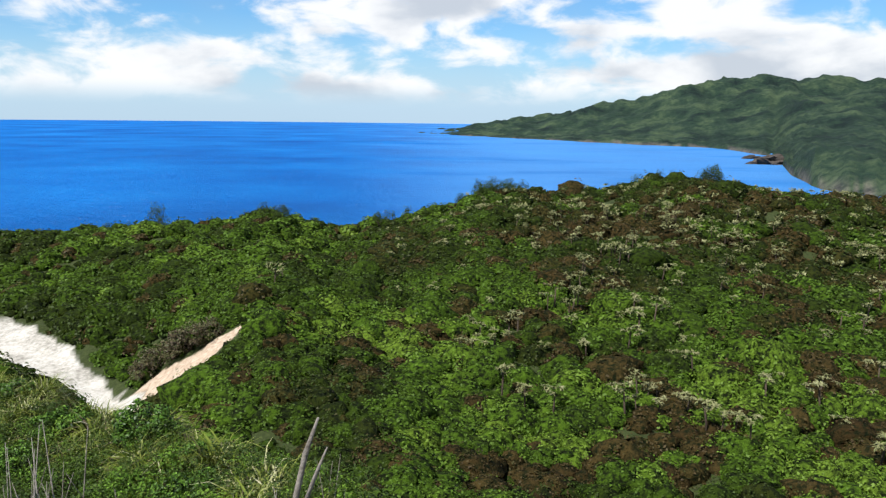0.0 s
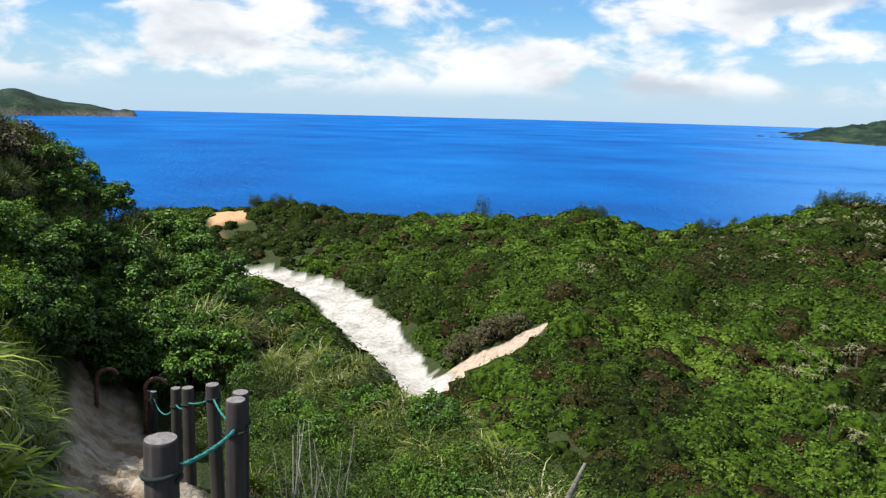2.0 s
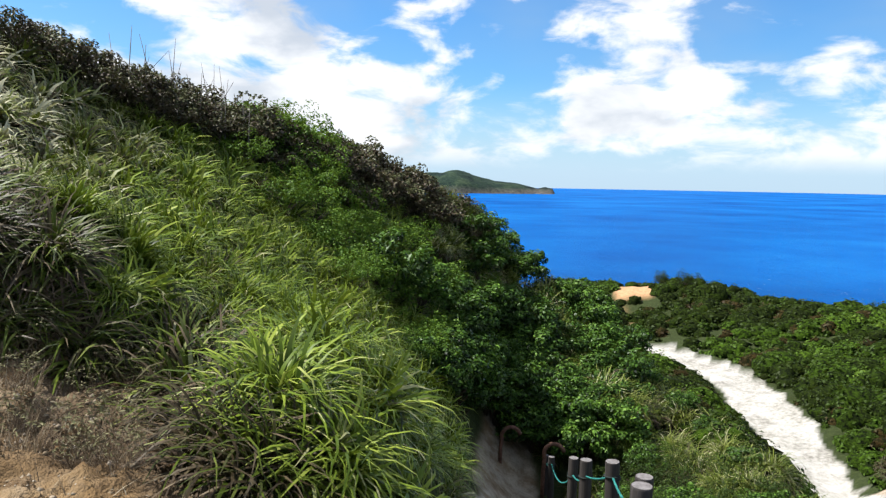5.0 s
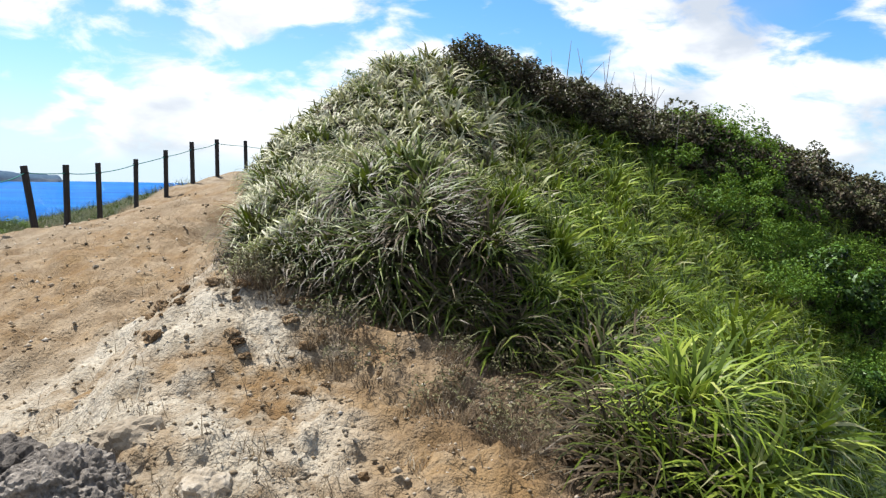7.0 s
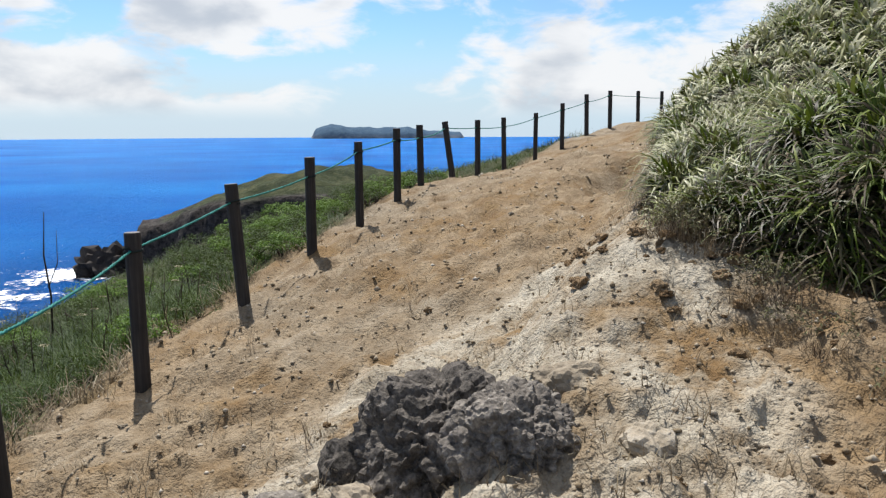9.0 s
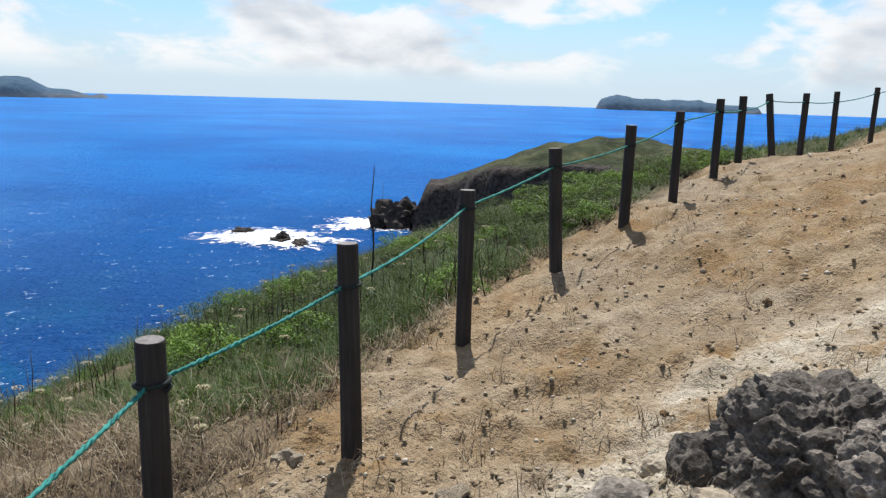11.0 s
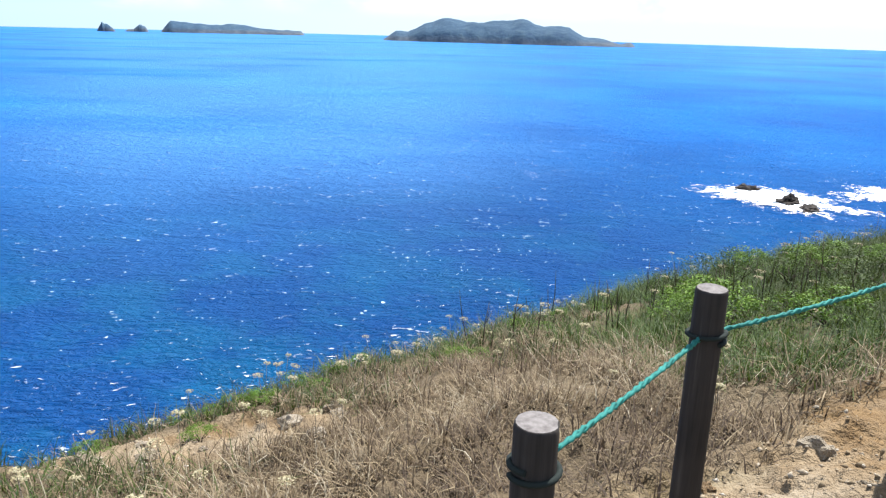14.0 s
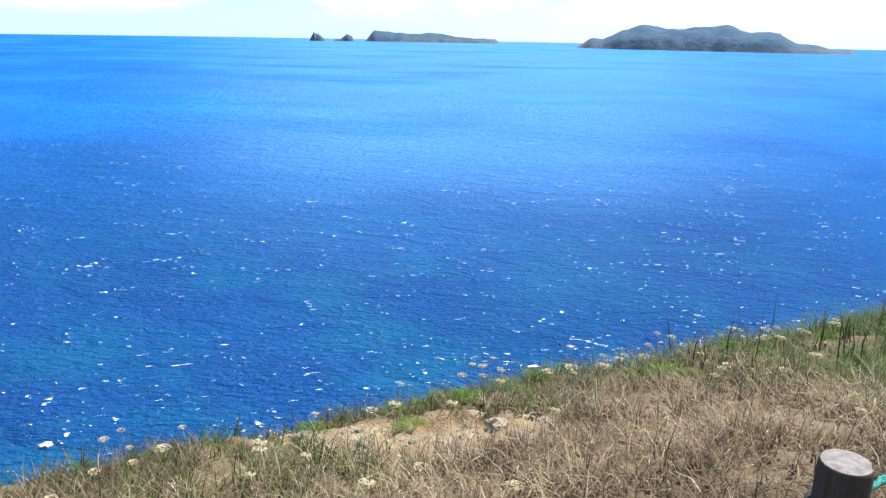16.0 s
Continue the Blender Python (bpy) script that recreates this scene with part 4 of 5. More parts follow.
def outcrop_mesh(size, seed):
    """A weathered limestone lump: one mass, pitted and split into angular knobs."""
    bm = bmesh.new()
    bmesh.ops.create_icosphere(bm, subdivisions=6 if size[0] > 0.3 else 4, radius=1.0)
    o = Vector((seed * 2.7, seed * 1.3, seed * 3.9))
    cells = 2.4 if size[0] > 0.3 else 1.7
    for v in bm.verts:
        d = v.co.normalized()
        q = d + 0.12 * Vector((noise.noise(d * 3 + o), noise.noise(d * 3 - o), noise.noise(d * 3.3 + o * 2)))
        big, _ = noise.voronoi(q * cells + o)
        small, _ = noise.voronoi(q * cells * 2.6 - o)
        f = 0.80 + 0.26 * noise.noise(d * 1.4 + o) + 0.30 * min(big[1] - big[0], 0.28) + 0.16 * min(small[1] - small[0], 0.22) + 0.05 * noise.noise(d * 9 + o) + 0.02 * noise.noise(d * 30 + o)
        v.co = Vector((d.x * f * size[0] * 1.15, d.y * f * size[1] * 1.15, max(d.z, -0.3) * f * size[2] * 1.1))
    me = bpy.data.meshes.new("boulder")
    bm.to_mesh(me)
    bm.free()
    return me


def big_rock(x, y, size, seed, turn, label):
    me = outcrop_mesh(size, seed)
    me.materials.append(PALE if seed > 38 else LIME)
    ob = thing("boulder", label, "rock", (x, y, hz(x, y) - 0.08 * size[2]), "boulders on the path", data=me)
    ob.rotation_euler.z = turn


OCHRES = [me.copy() for me in STONES]
for me in OCHRES:
    me.materials[0] = OCHRE
big_rock(-3.22, -0.66, (0.42, 0.38, 0.38), 31, 0.3, "jagged grey limestone boulder half buried in pale earth")
big_rock(-3.02, -0.98, (0.17, 0.14, 0.16), 33, 1.0, "jagged grey limestone boulder half buried in pale earth")
big_rock(-2.92, -0.22, (0.31, 0.24, 0.24), 35, 0.4, "flat grey limestone slab sunk in pale earth")
big_rock(-2.62, -1.12, (0.20, 0.13, 0.10), 37, 0.2, "pale crumbling limestone lump on the path")
for k, (x, y, r) in enumerate(((-3.12, -0.78, 0.15), (-2.72, -0.8, 0.13), (-3.35, -0.12, 0.16), (-2.62, -0.62, 0.1), (-3.3, -0.55, 0.12), (-2.45, 0.3, 0.14), (-3.0, 0.25, 0.12), (-3.5, -0.9, 0.13), (-3.05, -1.15, 0.12))):
    big_rock(x, y, (r, r * 0.8, r * 0.75), 39 + k, k * 1.1, "pale crumbling limestone lump half buried in earth")
stone(-2.38, -1.72, 0.13, 3, label="dark rounded stone on dry earth")
stone(-2.32, -2.81, 0.11, 1, label="white stone among dry grass")
spots = random.Random(11)
placed = 0
while placed < 70:
    b, d = spots.uniform(72, 150), spots.triangular(1.9, 11, 3.2)
    x, y = -d * math.sin(radians(b)), d * math.cos(radians(b))
    zo = zones(np.array([x]), np.array([y]))
    if zo["bare"][0] < 0.5:
        continue
    stone(x, y, spots.choice((0.012, 0.014, 0.016, 0.02, 0.022, 0.025, 0.03, 0.045)), placed, OCHRES[placed % 7] if placed % 3 == 0 else None)
    placed += 1
for k in range(120):
    b = spots.uniform(62, 98)
    d = float(knots(b, MOUND_FOOT)) - spots.triangular(-0.15, 1.3, 0.1)
    r = 0.015 + 0.07 * spots.random() ** 2.5
    stone(-d * math.sin(radians(b)), d * math.cos(radians(b)), r, k * 5 + 1 + k % 4, OCHRES[k % len(OCHRES)], "crumbling ochre stone at the foot of the bank")
for k in range(22):
    stone(spots.uniform(-0.4, 2.0), spots.uniform(-5.1, -4.0), spots.uniform(0.03, 0.12), k, label="pale stone at the crumbling cliff edge")


def pebbles():
    n = 34000
    b = rng.uniform(50, 215, n)
    d = 1.2 * np.exp(rng.uniform(0, 1, n) * 2.6)
    x, y = -d * np.sin(np.radians(b)), d * np.cos(np.radians(b))
    keep = zones(x, y)["bare"] > 0.4
    x, y, d = x[keep], y[keep], d[keep]
    n = len(x)
    r = 0.0035 + 0.013 * rng.uniform(0, 1, n) ** 3 * (0.7 + 0.14 * d)
    z = ground(x, y)
    base = np.array([(1, 0, 0), (0, 1, 0), (-1, 0, 0), (0, -1, 0), (0, 0, 0.8), (0, 0, -0.5)], float)
    tri = np.array([(0, 1, 4), (1, 2, 4), (2, 3, 4), (3, 0, 4), (1, 0, 5), (2, 1, 5), (3, 2, 5), (0, 3, 5)])
    jit = 1 + 0.35 * rng.normal(size=(n, 6, 1))
    a = rng.uniform(0, 6.28, n)
    p = base[None] * jit * r[:, None, None]
    px = p[..., 0] * np.cos(a)[:, None] - p[..., 1] * np.sin(a)[:, None]
    py = p[..., 0] * np.sin(a)[:, None] + p[..., 1] * np.cos(a)[:, None]
    v = np.stack([px + x[:, None], py + y[:, None], p[..., 2] + z[:, None] + r[:, None] * 0.2], -1).reshape(-1, 3)
    f = (np.arange(n)[:, None, None] * 6 + tri[None]).reshape(-1, 3)
    return make_mesh("gravel", v, f, GRAVEL)


def gravel_mat(n):
    c = n.ramp(island_random(n), [(0.0, (0.15, 0.115, 0.075)), (0.4, (0.21, 0.16, 0.10)), (0.8, (0.30, 0.25, 0.185)), (1.0, (0.40, 0.36, 0.30))])
    return principled(n, c, 0.95)


GRAVEL = material("loose gravel", gravel_mat)
thing("gravel", "loose pale and ochre gravel on the path", "gravel", kind="stuff", data=pebbles())


# ---- vegetation: the far hillside ----
def scrub_domes(x, y, z, r, high, seed):
    """Lumpy leafy mounds of twelve sides and four rings, one for each bush."""
    sides, hs = 9, np.array([-0.2, 0.35, 0.72, 0.95])
    rad = np.array([1.0, 0.97, 0.68, 0.28])
    a = np.arange(sides) * 2 * math.pi / sides
    n = len(x)
    chance = np.random.default_rng(seed)
    wob = 1 + 0.3 * chance.normal(size=(n, len(hs), sides)).clip(-1.5, 1.5)
    turn = chance.uniform(0, 6.28, n)[:, None, None]
    q = r[:, None, None] * rad[None, :, None] * wob
    px = x[:, None, None] + np.cos(a[None, None] + turn) * q
    py = y[:, None, None] + np.sin(a[None, None] + turn) * q
    pz = z[:, None, None] + (r * high)[:, None, None] * (hs[None, :, None] + 0.1 * (wob - 1))
    v = np.stack([px, py, pz], -1).reshape(n, -1, 3)
    k = len(hs) * sides
    f = [(i * sides + j, i * sides + (j + 1) % sides, (i + 1) * sides + (j + 1) % sides, (i + 1) * sides + j) for i in range(len(hs) - 1) for j in range(sides)]
    last = (len(hs) - 1) * sides
    f += [(last, last + 2 * j + 1, last + 2 * j + 2, last + 2 * j + 3) for j in range((sides - 2) // 2)]
    return v.reshape(-1, 3), (np.arange(n)[:, None, None] * k + np.array(f)[None]).reshape(-1, 4)


def hillside():
    n = 13000
    b = rng.uniform(-48, 58, n)
    d = np.where(rng.uniform(size=n) < 0.7, np.sqrt(rng.uniform(5 ** 2, 128 ** 2, n)), rng.uniform(14, 70, n))
    x, y = -d * np.sin(np.radians(b)), d * np.cos(np.radians(b))
    zo = zones(x, y)
    r = rng.uniform(0.45, 1.3, n) * (0.75 + 0.6 * fbm(x * 0.16, y * 0.16, 3, 61)) * (0.42 + 0.28 * smooth(d, 10, 28) + 0.3 * smooth(d, 20, 60)) * np.where((rng.uniform(size=n) < 0.07) & (d > 30), 1.45, 1.0)
    off, run = to_line(x, y, GULLY)
    clear = np.minimum(np.abs(off) - 2.0 + 1.3 * smooth(run, 5.8, 7.4), np.abs(to_line(x, y, ROAD)[0]) - 1.95)
    r = np.minimum(r, np.maximum(clear, 0.0) * 0.85)
    keep = (r > 0.22) & (np.maximum.reduce([zo["redsoil"], zo["bare"]]) < 0.25) & (d > knots(b, SPUR_D) * (0.95 + 0.9 * smooth(b, 34, 42))) & (d < knots(b, CREST_D) + 16)
    x, y, d, b, r = x[keep], y[keep], d[keep], b[keep], r[keep]
    n = len(x)
    # stands of one kind: russet, dark, mid and light green
    patch = fbm(x * 0.20, y * 0.20, 3, 61)
    wide = fbm(x * 0.05, y * 0.05, 3, 67)
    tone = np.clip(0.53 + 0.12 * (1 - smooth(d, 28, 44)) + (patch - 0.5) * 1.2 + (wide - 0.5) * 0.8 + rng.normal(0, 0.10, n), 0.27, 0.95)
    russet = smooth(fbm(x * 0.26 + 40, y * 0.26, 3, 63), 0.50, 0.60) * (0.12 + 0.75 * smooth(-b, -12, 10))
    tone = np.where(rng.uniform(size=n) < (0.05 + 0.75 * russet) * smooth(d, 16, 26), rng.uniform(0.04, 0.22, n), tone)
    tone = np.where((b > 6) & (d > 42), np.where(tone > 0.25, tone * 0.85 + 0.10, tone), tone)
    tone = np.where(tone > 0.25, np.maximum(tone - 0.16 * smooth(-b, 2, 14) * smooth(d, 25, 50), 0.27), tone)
    z = ground(x, y)
    high = rng.uniform(0.75, 1.15, n)
    heap = Heap()
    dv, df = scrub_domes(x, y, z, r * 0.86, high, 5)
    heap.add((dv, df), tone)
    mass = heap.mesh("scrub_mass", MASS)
    px = r * 1340 / d
    count = np.clip(px ** 2 * 0.08, 13, 120 + 120 * (1 - smooth(d, 24, 36))).astype(int)
    idx = np.repeat(np.arange(n), count)
    m = len(idx)
    dirv = rng.normal(size=(m, 3))
    dirv[:, 2] = np.abs(dirv[:, 2]) * 0.9 + 0.02
    dirv /= np.linalg.norm(dirv, axis=1, keepdims=True)
    lump = 0.86 + 0.26 * value_noise(dirv[:, 0] * 3 + idx, dirv[:, 1] * 3 + idx * 0.7, 5)
    rr = (r[idx] * lump * rng.uniform(0.85, 1.06, m))[:, None]
    pos = np.stack([x[idx], y[idx], z[idx] - 0.05], -1) + dirv * rr * np.stack([np.ones(m), np.ones(m), high[idx] * 1.02], -1)
    size = np.clip(d[idx] * 0.0040, 0.09, 0.36) * rng.uniform(0.7, 1.4, m) * np.where(tone[idx] > 0.6, 1.15, 1.0)
    heap = Heap()
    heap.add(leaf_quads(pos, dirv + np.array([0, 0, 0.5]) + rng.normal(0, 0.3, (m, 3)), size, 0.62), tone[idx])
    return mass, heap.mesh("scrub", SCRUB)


scrub_mass, scrub_leaves = hillside()
thing("hillside_scrub", "dense low scrub in mixed greens and russet on the hillside", "scrub", kind="stuff", data=scrub_leaves)
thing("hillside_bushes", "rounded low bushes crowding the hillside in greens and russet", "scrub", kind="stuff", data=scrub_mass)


def tuft_mesh(k):
    chance = np.random.default_rng(100 + k)
    heap = Heap()
    for _ in range(5):
        c = chance.normal(0, 0.28, 3) * (1, 1, 0.45)
        n = 16
        heap.add(ribbons(np.tile(c, (n, 1)), chance.uniform(0, 6.28, n), chance.uniform(0.24, 0.42, n), chance.uniform(0.09, 0.14, n),
                         chance.uniform(0.1, 0.9, n), chance.uniform(1.8, 2.9, n), 3), chance.uniform(0.3, 0.8, n))
    return heap.mesh("crown", TUFT)


def pale_tufts():
    kinds = []
    for k in range(4):
        ob = thing("screw_pine", "pale yellowish screw pine tuft above dark scrub", "shrub", group="pale tufts on the hillside")
        part("stem", tube([(0, 0, -0.15), (0.03, 0, 0.6), (0, 0.02, 1.5)], (0.06, 0.05, 0.04), 6), BARK, ob)
        part("crown", tuft_mesh(k), None, ob, at=(0, 0, 1.6))
        kinds.append(ob)
    chance = random.Random(5)
    made = 0
    used = set()
    while made < 240:
        b, d = chance.uniform(-40, 14), chance.uniform(33, 82)
        x, y = -d * math.sin(radians(b)), d * math.cos(radians(b))
        clump = float(fbm(np.array([x * 0.11]), np.array([y * 0.11]), 2, 91)[0])
        want = float(smooth(np.array([-b]), -6, 12)[0]) * 0.8 + 0.06
        if clump < 0.28 or chance.random() > want or d > float(knots(b, CREST_D)):
            continue
        k = chance.randrange(4)
        s = chance.uniform(0.6, 1.1)
        m = pose(x, y, hz(x, y), chance.uniform(-8, 8), chance.uniform(-8, 8), chance.uniform(0, 360))
        ob = kinds[k] if k not in used else copy_thing(kinds[k], m)
        used.add(k)
        ob.matrix_basis = m
        ob.scale = (s, s, s * chance.uniform(0.85, 1.1))
        made += 1


pale_tufts()


def far_tufts():
    chance = np.random.default_rng(15)
    heap = Heap()
    made = 0
    while made < 300:
        b, d = chance.uniform(-42, 6), chance.uniform(62, 108)
        x, y = -d * math.sin(radians(b)), d * math.cos(radians(b))
        if float(fbm(np.array([x * 0.11]), np.array([y * 0.11]), 2, 91)[0]) < 0.28 or d > float(knots(b, CREST_D)) or chance.random() > float(smooth(np.array([-b]), -8, 10)[0]) + 0.1:
            continue
        n = 22
        c = np.array([x, y, hz(x, y) + 1.15])
        s = chance.uniform(0.5, 1.0)
        heap.add(ribbons(c + chance.normal(0, 0.2, (n, 3)) * (1, 1, 0.5) * s, chance.uniform(0, 6.28, n), chance.uniform(0.3, 0.5, n) * s, np.full(n, 0.17),
                         chance.uniform(0.1, 0.9, n), chance.uniform(1.6, 2.6, n), 2), chance.uniform(0.3, 0.8, n))
        made += 1
    return heap.mesh("far_tufts", TUFT)


thing("screw_pine_tufts", "pale yellowish screw pine tufts scattered over the far slope", "scrub", kind="stuff", data=far_tufts())


# ---- vegetation: near slopes ----
def tussock_mesh(k, n, tone, mat=GRASS, width=0.075, length=0.95, dead=0.12, segs=4):
    """A domed tussock of about one metre's radius: blades leave its heart on all sides and arch over."""
    chance = np.random.default_rng(200 + k)
    th = np.arccos(chance.uniform(0.05, 1.0, n))
    ph = chance.uniform(0, 6.28, n)
    r = chance.uniform(0.2, 0.62, n)
    base = np.stack([np.sin(th) * np.cos(ph) * r, np.sin(th) * np.sin(ph) * r, np.cos(th) * r * 0.75 - 0.06], -1)
    heap = Heap()
    tones = np.clip(chance.normal(tone, 0.16, n), 0.25, 1)
    low = (th > 0.95) & (chance.uniform(size=n) < 0.5)
    tones = np.where((chance.uniform(size=n) < dead) | (low & (chance.uniform(size=n) < dead * 3)), chance.uniform(0.05, 0.16, n), tones)
    heap.add(ribbons(base, ph + chance.normal(0, 0.8, n), length * chance.uniform(0.35, 1.15, n), width * chance.uniform(0.6, 1.25, n),
                     np.clip(th * 0.55 + chance.normal(0, 0.22, n), 0.0, 1.3), chance.uniform(1.6, 3.0, n), segs), tones)
    return heap.mesh("grass_tussock", mat)


GREEN_T = [tussock_mesh(k, 320, 0.58, GRASS, 0.062, 1.0, 0.18) for k in range(4)]
BRIGHT_T = [tussock_mesh(40 + k, 430, 0.58, LUSH, 0.052, 1.1, 0.06) for k in range(4)]
# pale tips, with sunlight on the blades put into the tone
PALE_T = [tussock_mesh(10 + k, 280, 0.90, GRASS, 0.07, 0.9, 0.12, 3) for k in range(3)]
FAR_T = {
    "bright": [tussock_mesh(80 + k, 120, 0.60, LUSH, 0.095, 1.05, 0.06, 3) for k in range(3)],
    "green": [tussock_mesh(84 + k, 120, 0.60, GRASS, 0.10, 1.0, 0.16, 3) for k in range(3)],
    "pale": [tussock_mesh(88 + k, 120, 0.90, GRASS, 0.10, 0.9, 0.12, 3) for k in range(3)],
}
DARK_T = [tussock_mesh(70 + k, 230, 0.42, GRASS, 0.06, 1.15, 0.06, 3) for k in range(3)]
DRY_T = [tussock_mesh(20 + k, 330, 0.42, GRASS, 0.05, 1.15, 0.5) for k in range(2)]
WIDE_T = [tussock_mesh(30 + k, 230, 0.5, GRASS, 0.065, 1.15, 0.1, 3) for k in range(3)]


def skirt_mesh(k):
    chance = np.random.default_rng(260 + k)
    n = 60
    a = chance.uniform(0, 6.28, n)
    base = np.stack([np.cos(a) * 0.5, np.sin(a) * 0.5, np.full(n, 0.12)], -1)
    heap = Heap()
    heap.add(ribbons(base, a + chance.normal(0, 0.4, n), chance.uniform(0.5, 0.95, n), chance.uniform(0.03, 0.05, n),
                     chance.uniform(1.0, 1.5, n), chance.uniform(2.2, 3.0, n)), np.clip(chance.normal(0.12, 0.15, n), 0, 1))
    return heap.mesh("dead_skirt", STRAW)


SKIRT = [skirt_mesh(k) for k in range(3)]


FAR_GRASS, FAR_LUSH, FAR_STRAW = Heap(), Heap(), Heap()


def join_tussock(data, heap, m, shift):
    n, k = len(data.vertices), len(data.polygons)
    v, f, t = np.empty(n * 3, np.float32), np.empty(k * 4, np.int32), np.empty(n, np.float32)
    data.vertices.foreach_get("co", v)
    data.loops.foreach_get("vertex_index", f)
    data.attributes["tone"].data.foreach_get("value", t)
    a = np.array(m)
    heap.add((v.reshape(-1, 3) @ a[:3, :3].T + a[:3, 3], f.reshape(-1, 4)), np.clip(t + shift, 0, 1))


def tussock(x, y, data, s, label, chance, lift=0.0, loose=True):
    h = ground(np.array([x, x + 0.5, x - 0.5, x, x]), np.array([y, y, y, y + 0.5, y - 0.5]))
    gx, gy = float(h[1] - h[2]), float(h[3] - h[4])
    up = Vector((-gx * 0.8, -gy * 0.8, 1)).to_track_quat("Z", "Y")
    turn = (up @ Euler((chance.uniform(-0.15, 0.15), chance.uniform(-0.15, 0.15), chance.uniform(0, 6.28))).to_quaternion()).to_euler()
    place = Matrix.LocRotScale((x, y, float(h[0]) + lift), turn, (s, s, s * chance.uniform(0.85, 1.1)))
    skirt = SKIRT[int(abs(x * 97 + y * 31)) % 3]
    if loose:
        ob = thing("grass_tussock", label, "grass", (0, 0, 0), "grass tussocks")
        part("blade_mop", data, None, ob)
        part("dead_skirt", skirt, None, ob, "withered straw-coloured blades")
        ob.matrix_basis = place
        return ob
    join_tussock(data, FAR_LUSH if data.materials[0] == LUSH else FAR_GRASS, place, chance.uniform(-0.1, 0.1))
    join_tussock(skirt, FAR_STRAW, place, 0)


def mound_grass():
    chance = random.Random(21)
    made, tries, taken = 0, 0, []

    def put(b, d, data, s, label, loose):
        x, y = -d * math.sin(radians(b)), d * math.cos(radians(b))
        taken.append((x, y, s))
        tussock(x, y, data, s, label, chance, -0.04, loose)

    withered, bright = "withered grey-brown grass tussock hanging over the bank", "bright arching green grass clump at the foot of the bank"
    for b, d, s, kind in ((61, 4.25, 0.42, 0), (59.6, 3.85, 0.36, 0), (63.3, 4.6, 0.42, 1), (62, 5.1, 0.42, 1), (65, 5.0, 0.36, 0), (57.0, 3.75, 0.34, 1), (66.3, 5.3, 0.36, 1), (64.2, 5.5, 0.4, 0)):
        put(b, d, DRY_T[kind], s, withered, True)
    for b, d, s, kind in ((50.3, 4.15, 0.50, 0), (53.4, 4.0, 0.42, 3), (52.6, 4.7, 0.44, 1), (57.2, 4.2, 0.42, 2), (68.3, 5.35, 0.44, 1), (58.6, 4.85, 0.46, 3), (55.4, 4.95, 0.5, 2), (69.4, 5.75, 0.4, 3), (60.2, 5.4, 0.48, 0), (57.3, 5.6, 0.5, 1)):
        put(b, d, BRIGHT_T[kind], s * 0.92, bright, True)
    for k in range(17):
        b = 70 + k + chance.uniform(-0.4, 0.4)
        put(b, float(knots(b, MOUND_FOOT)) + chance.uniform(0.1, 0.3), DRY_T[k % 2], chance.uniform(0.26, 0.36), withered, True)
    while made < 1050 and tries < 26000:
        tries += 1
        b = chance.uniform(43, 91)
        d0, d1 = float(knots(b, MOUND_FOOT)) + 0.18, float(knots(b, SPUR_D)) + 0.5
        d1 = min(d1, float(knots(b, [(43, 6.6), (48, 7.5), (50.5, 11), (54, 16), (60, 19), (64, 20)])))
        d = d0 + (d1 - d0) * chance.random() ** 1.3
        if b > float(knots(d, MOUND_EDGE)) - math.degrees(0.25 / d) or (72.5 < b < 78.5 and d - d0 < 0.2) or b < 43:
            continue
        x, y = -d * math.sin(radians(b)), d * math.cos(radians(b))
        if to_line(np.array([x]), np.array([y]), TRAIL)[0][0] < 0.75:
            continue
        s = chance.uniform(0.24, 0.40) * (0.88 + 0.02 * d) * (1.0 - 0.3 * smooth(np.array([b]), 82, 89)[0])
        if any((x - u) ** 2 + (y - v) ** 2 < (0.44 * (s + q)) ** 2 for u, v, q in taken):
            continue
        # paler tussocks towards the sun-facing upper left, as painted sunlight
        sun_pale = smooth(np.array([b]), 73, 83)[0] * smooth(np.array([d]), 5.6, 6.8)[0]
        low = d - d0 < 0.3
        k = made
        far = d > 7.6
        s *= 1.12 if far else 1.0
        if chance.random() < sun_pale * 0.85:
            put(b, d, (FAR_T["pale"] if far else PALE_T)[k % 3], s, "pale-tipped grass tussock on the bank, painted paler for sunlight", d < 6.2)
        elif chance.random() < (0.22 if low else 0.08):
            put(b, d, DRY_T[k % 2], s, withered, d < 6.2)
        elif b < 70 + 5 * chance.random():
            put(b, d, FAR_T["bright"][k % 3] if far else BRIGHT_T[k % 4], s, "lush arching green grass tussock on the bank", d < 6.2)
        else:
            put(b, d, FAR_T["green"][k % 3] if far else GREEN_T[k % 4], s, "arching green grass tussock on the bank", d < 6.2)
        made += 1
    for k in range(66):
        d = 5.1 + 6.5 * (k / 65) + chance.uniform(-0.2, 0.2)
        b = float(knots(d, MOUND_EDGE)) - math.degrees(chance.uniform(-0.15, 0.35) / d)
        kinds = FAR_T["pale"] if d > 7.6 else PALE_T
        put(b, d, kinds[k % 3] if k % 4 else DRY_T[k % 2], chance.uniform(0.22, 0.34), "short pale-tipped grass tussock, sunlit in its colour, at the edge of the path", d < 6.2)


mound_grass()


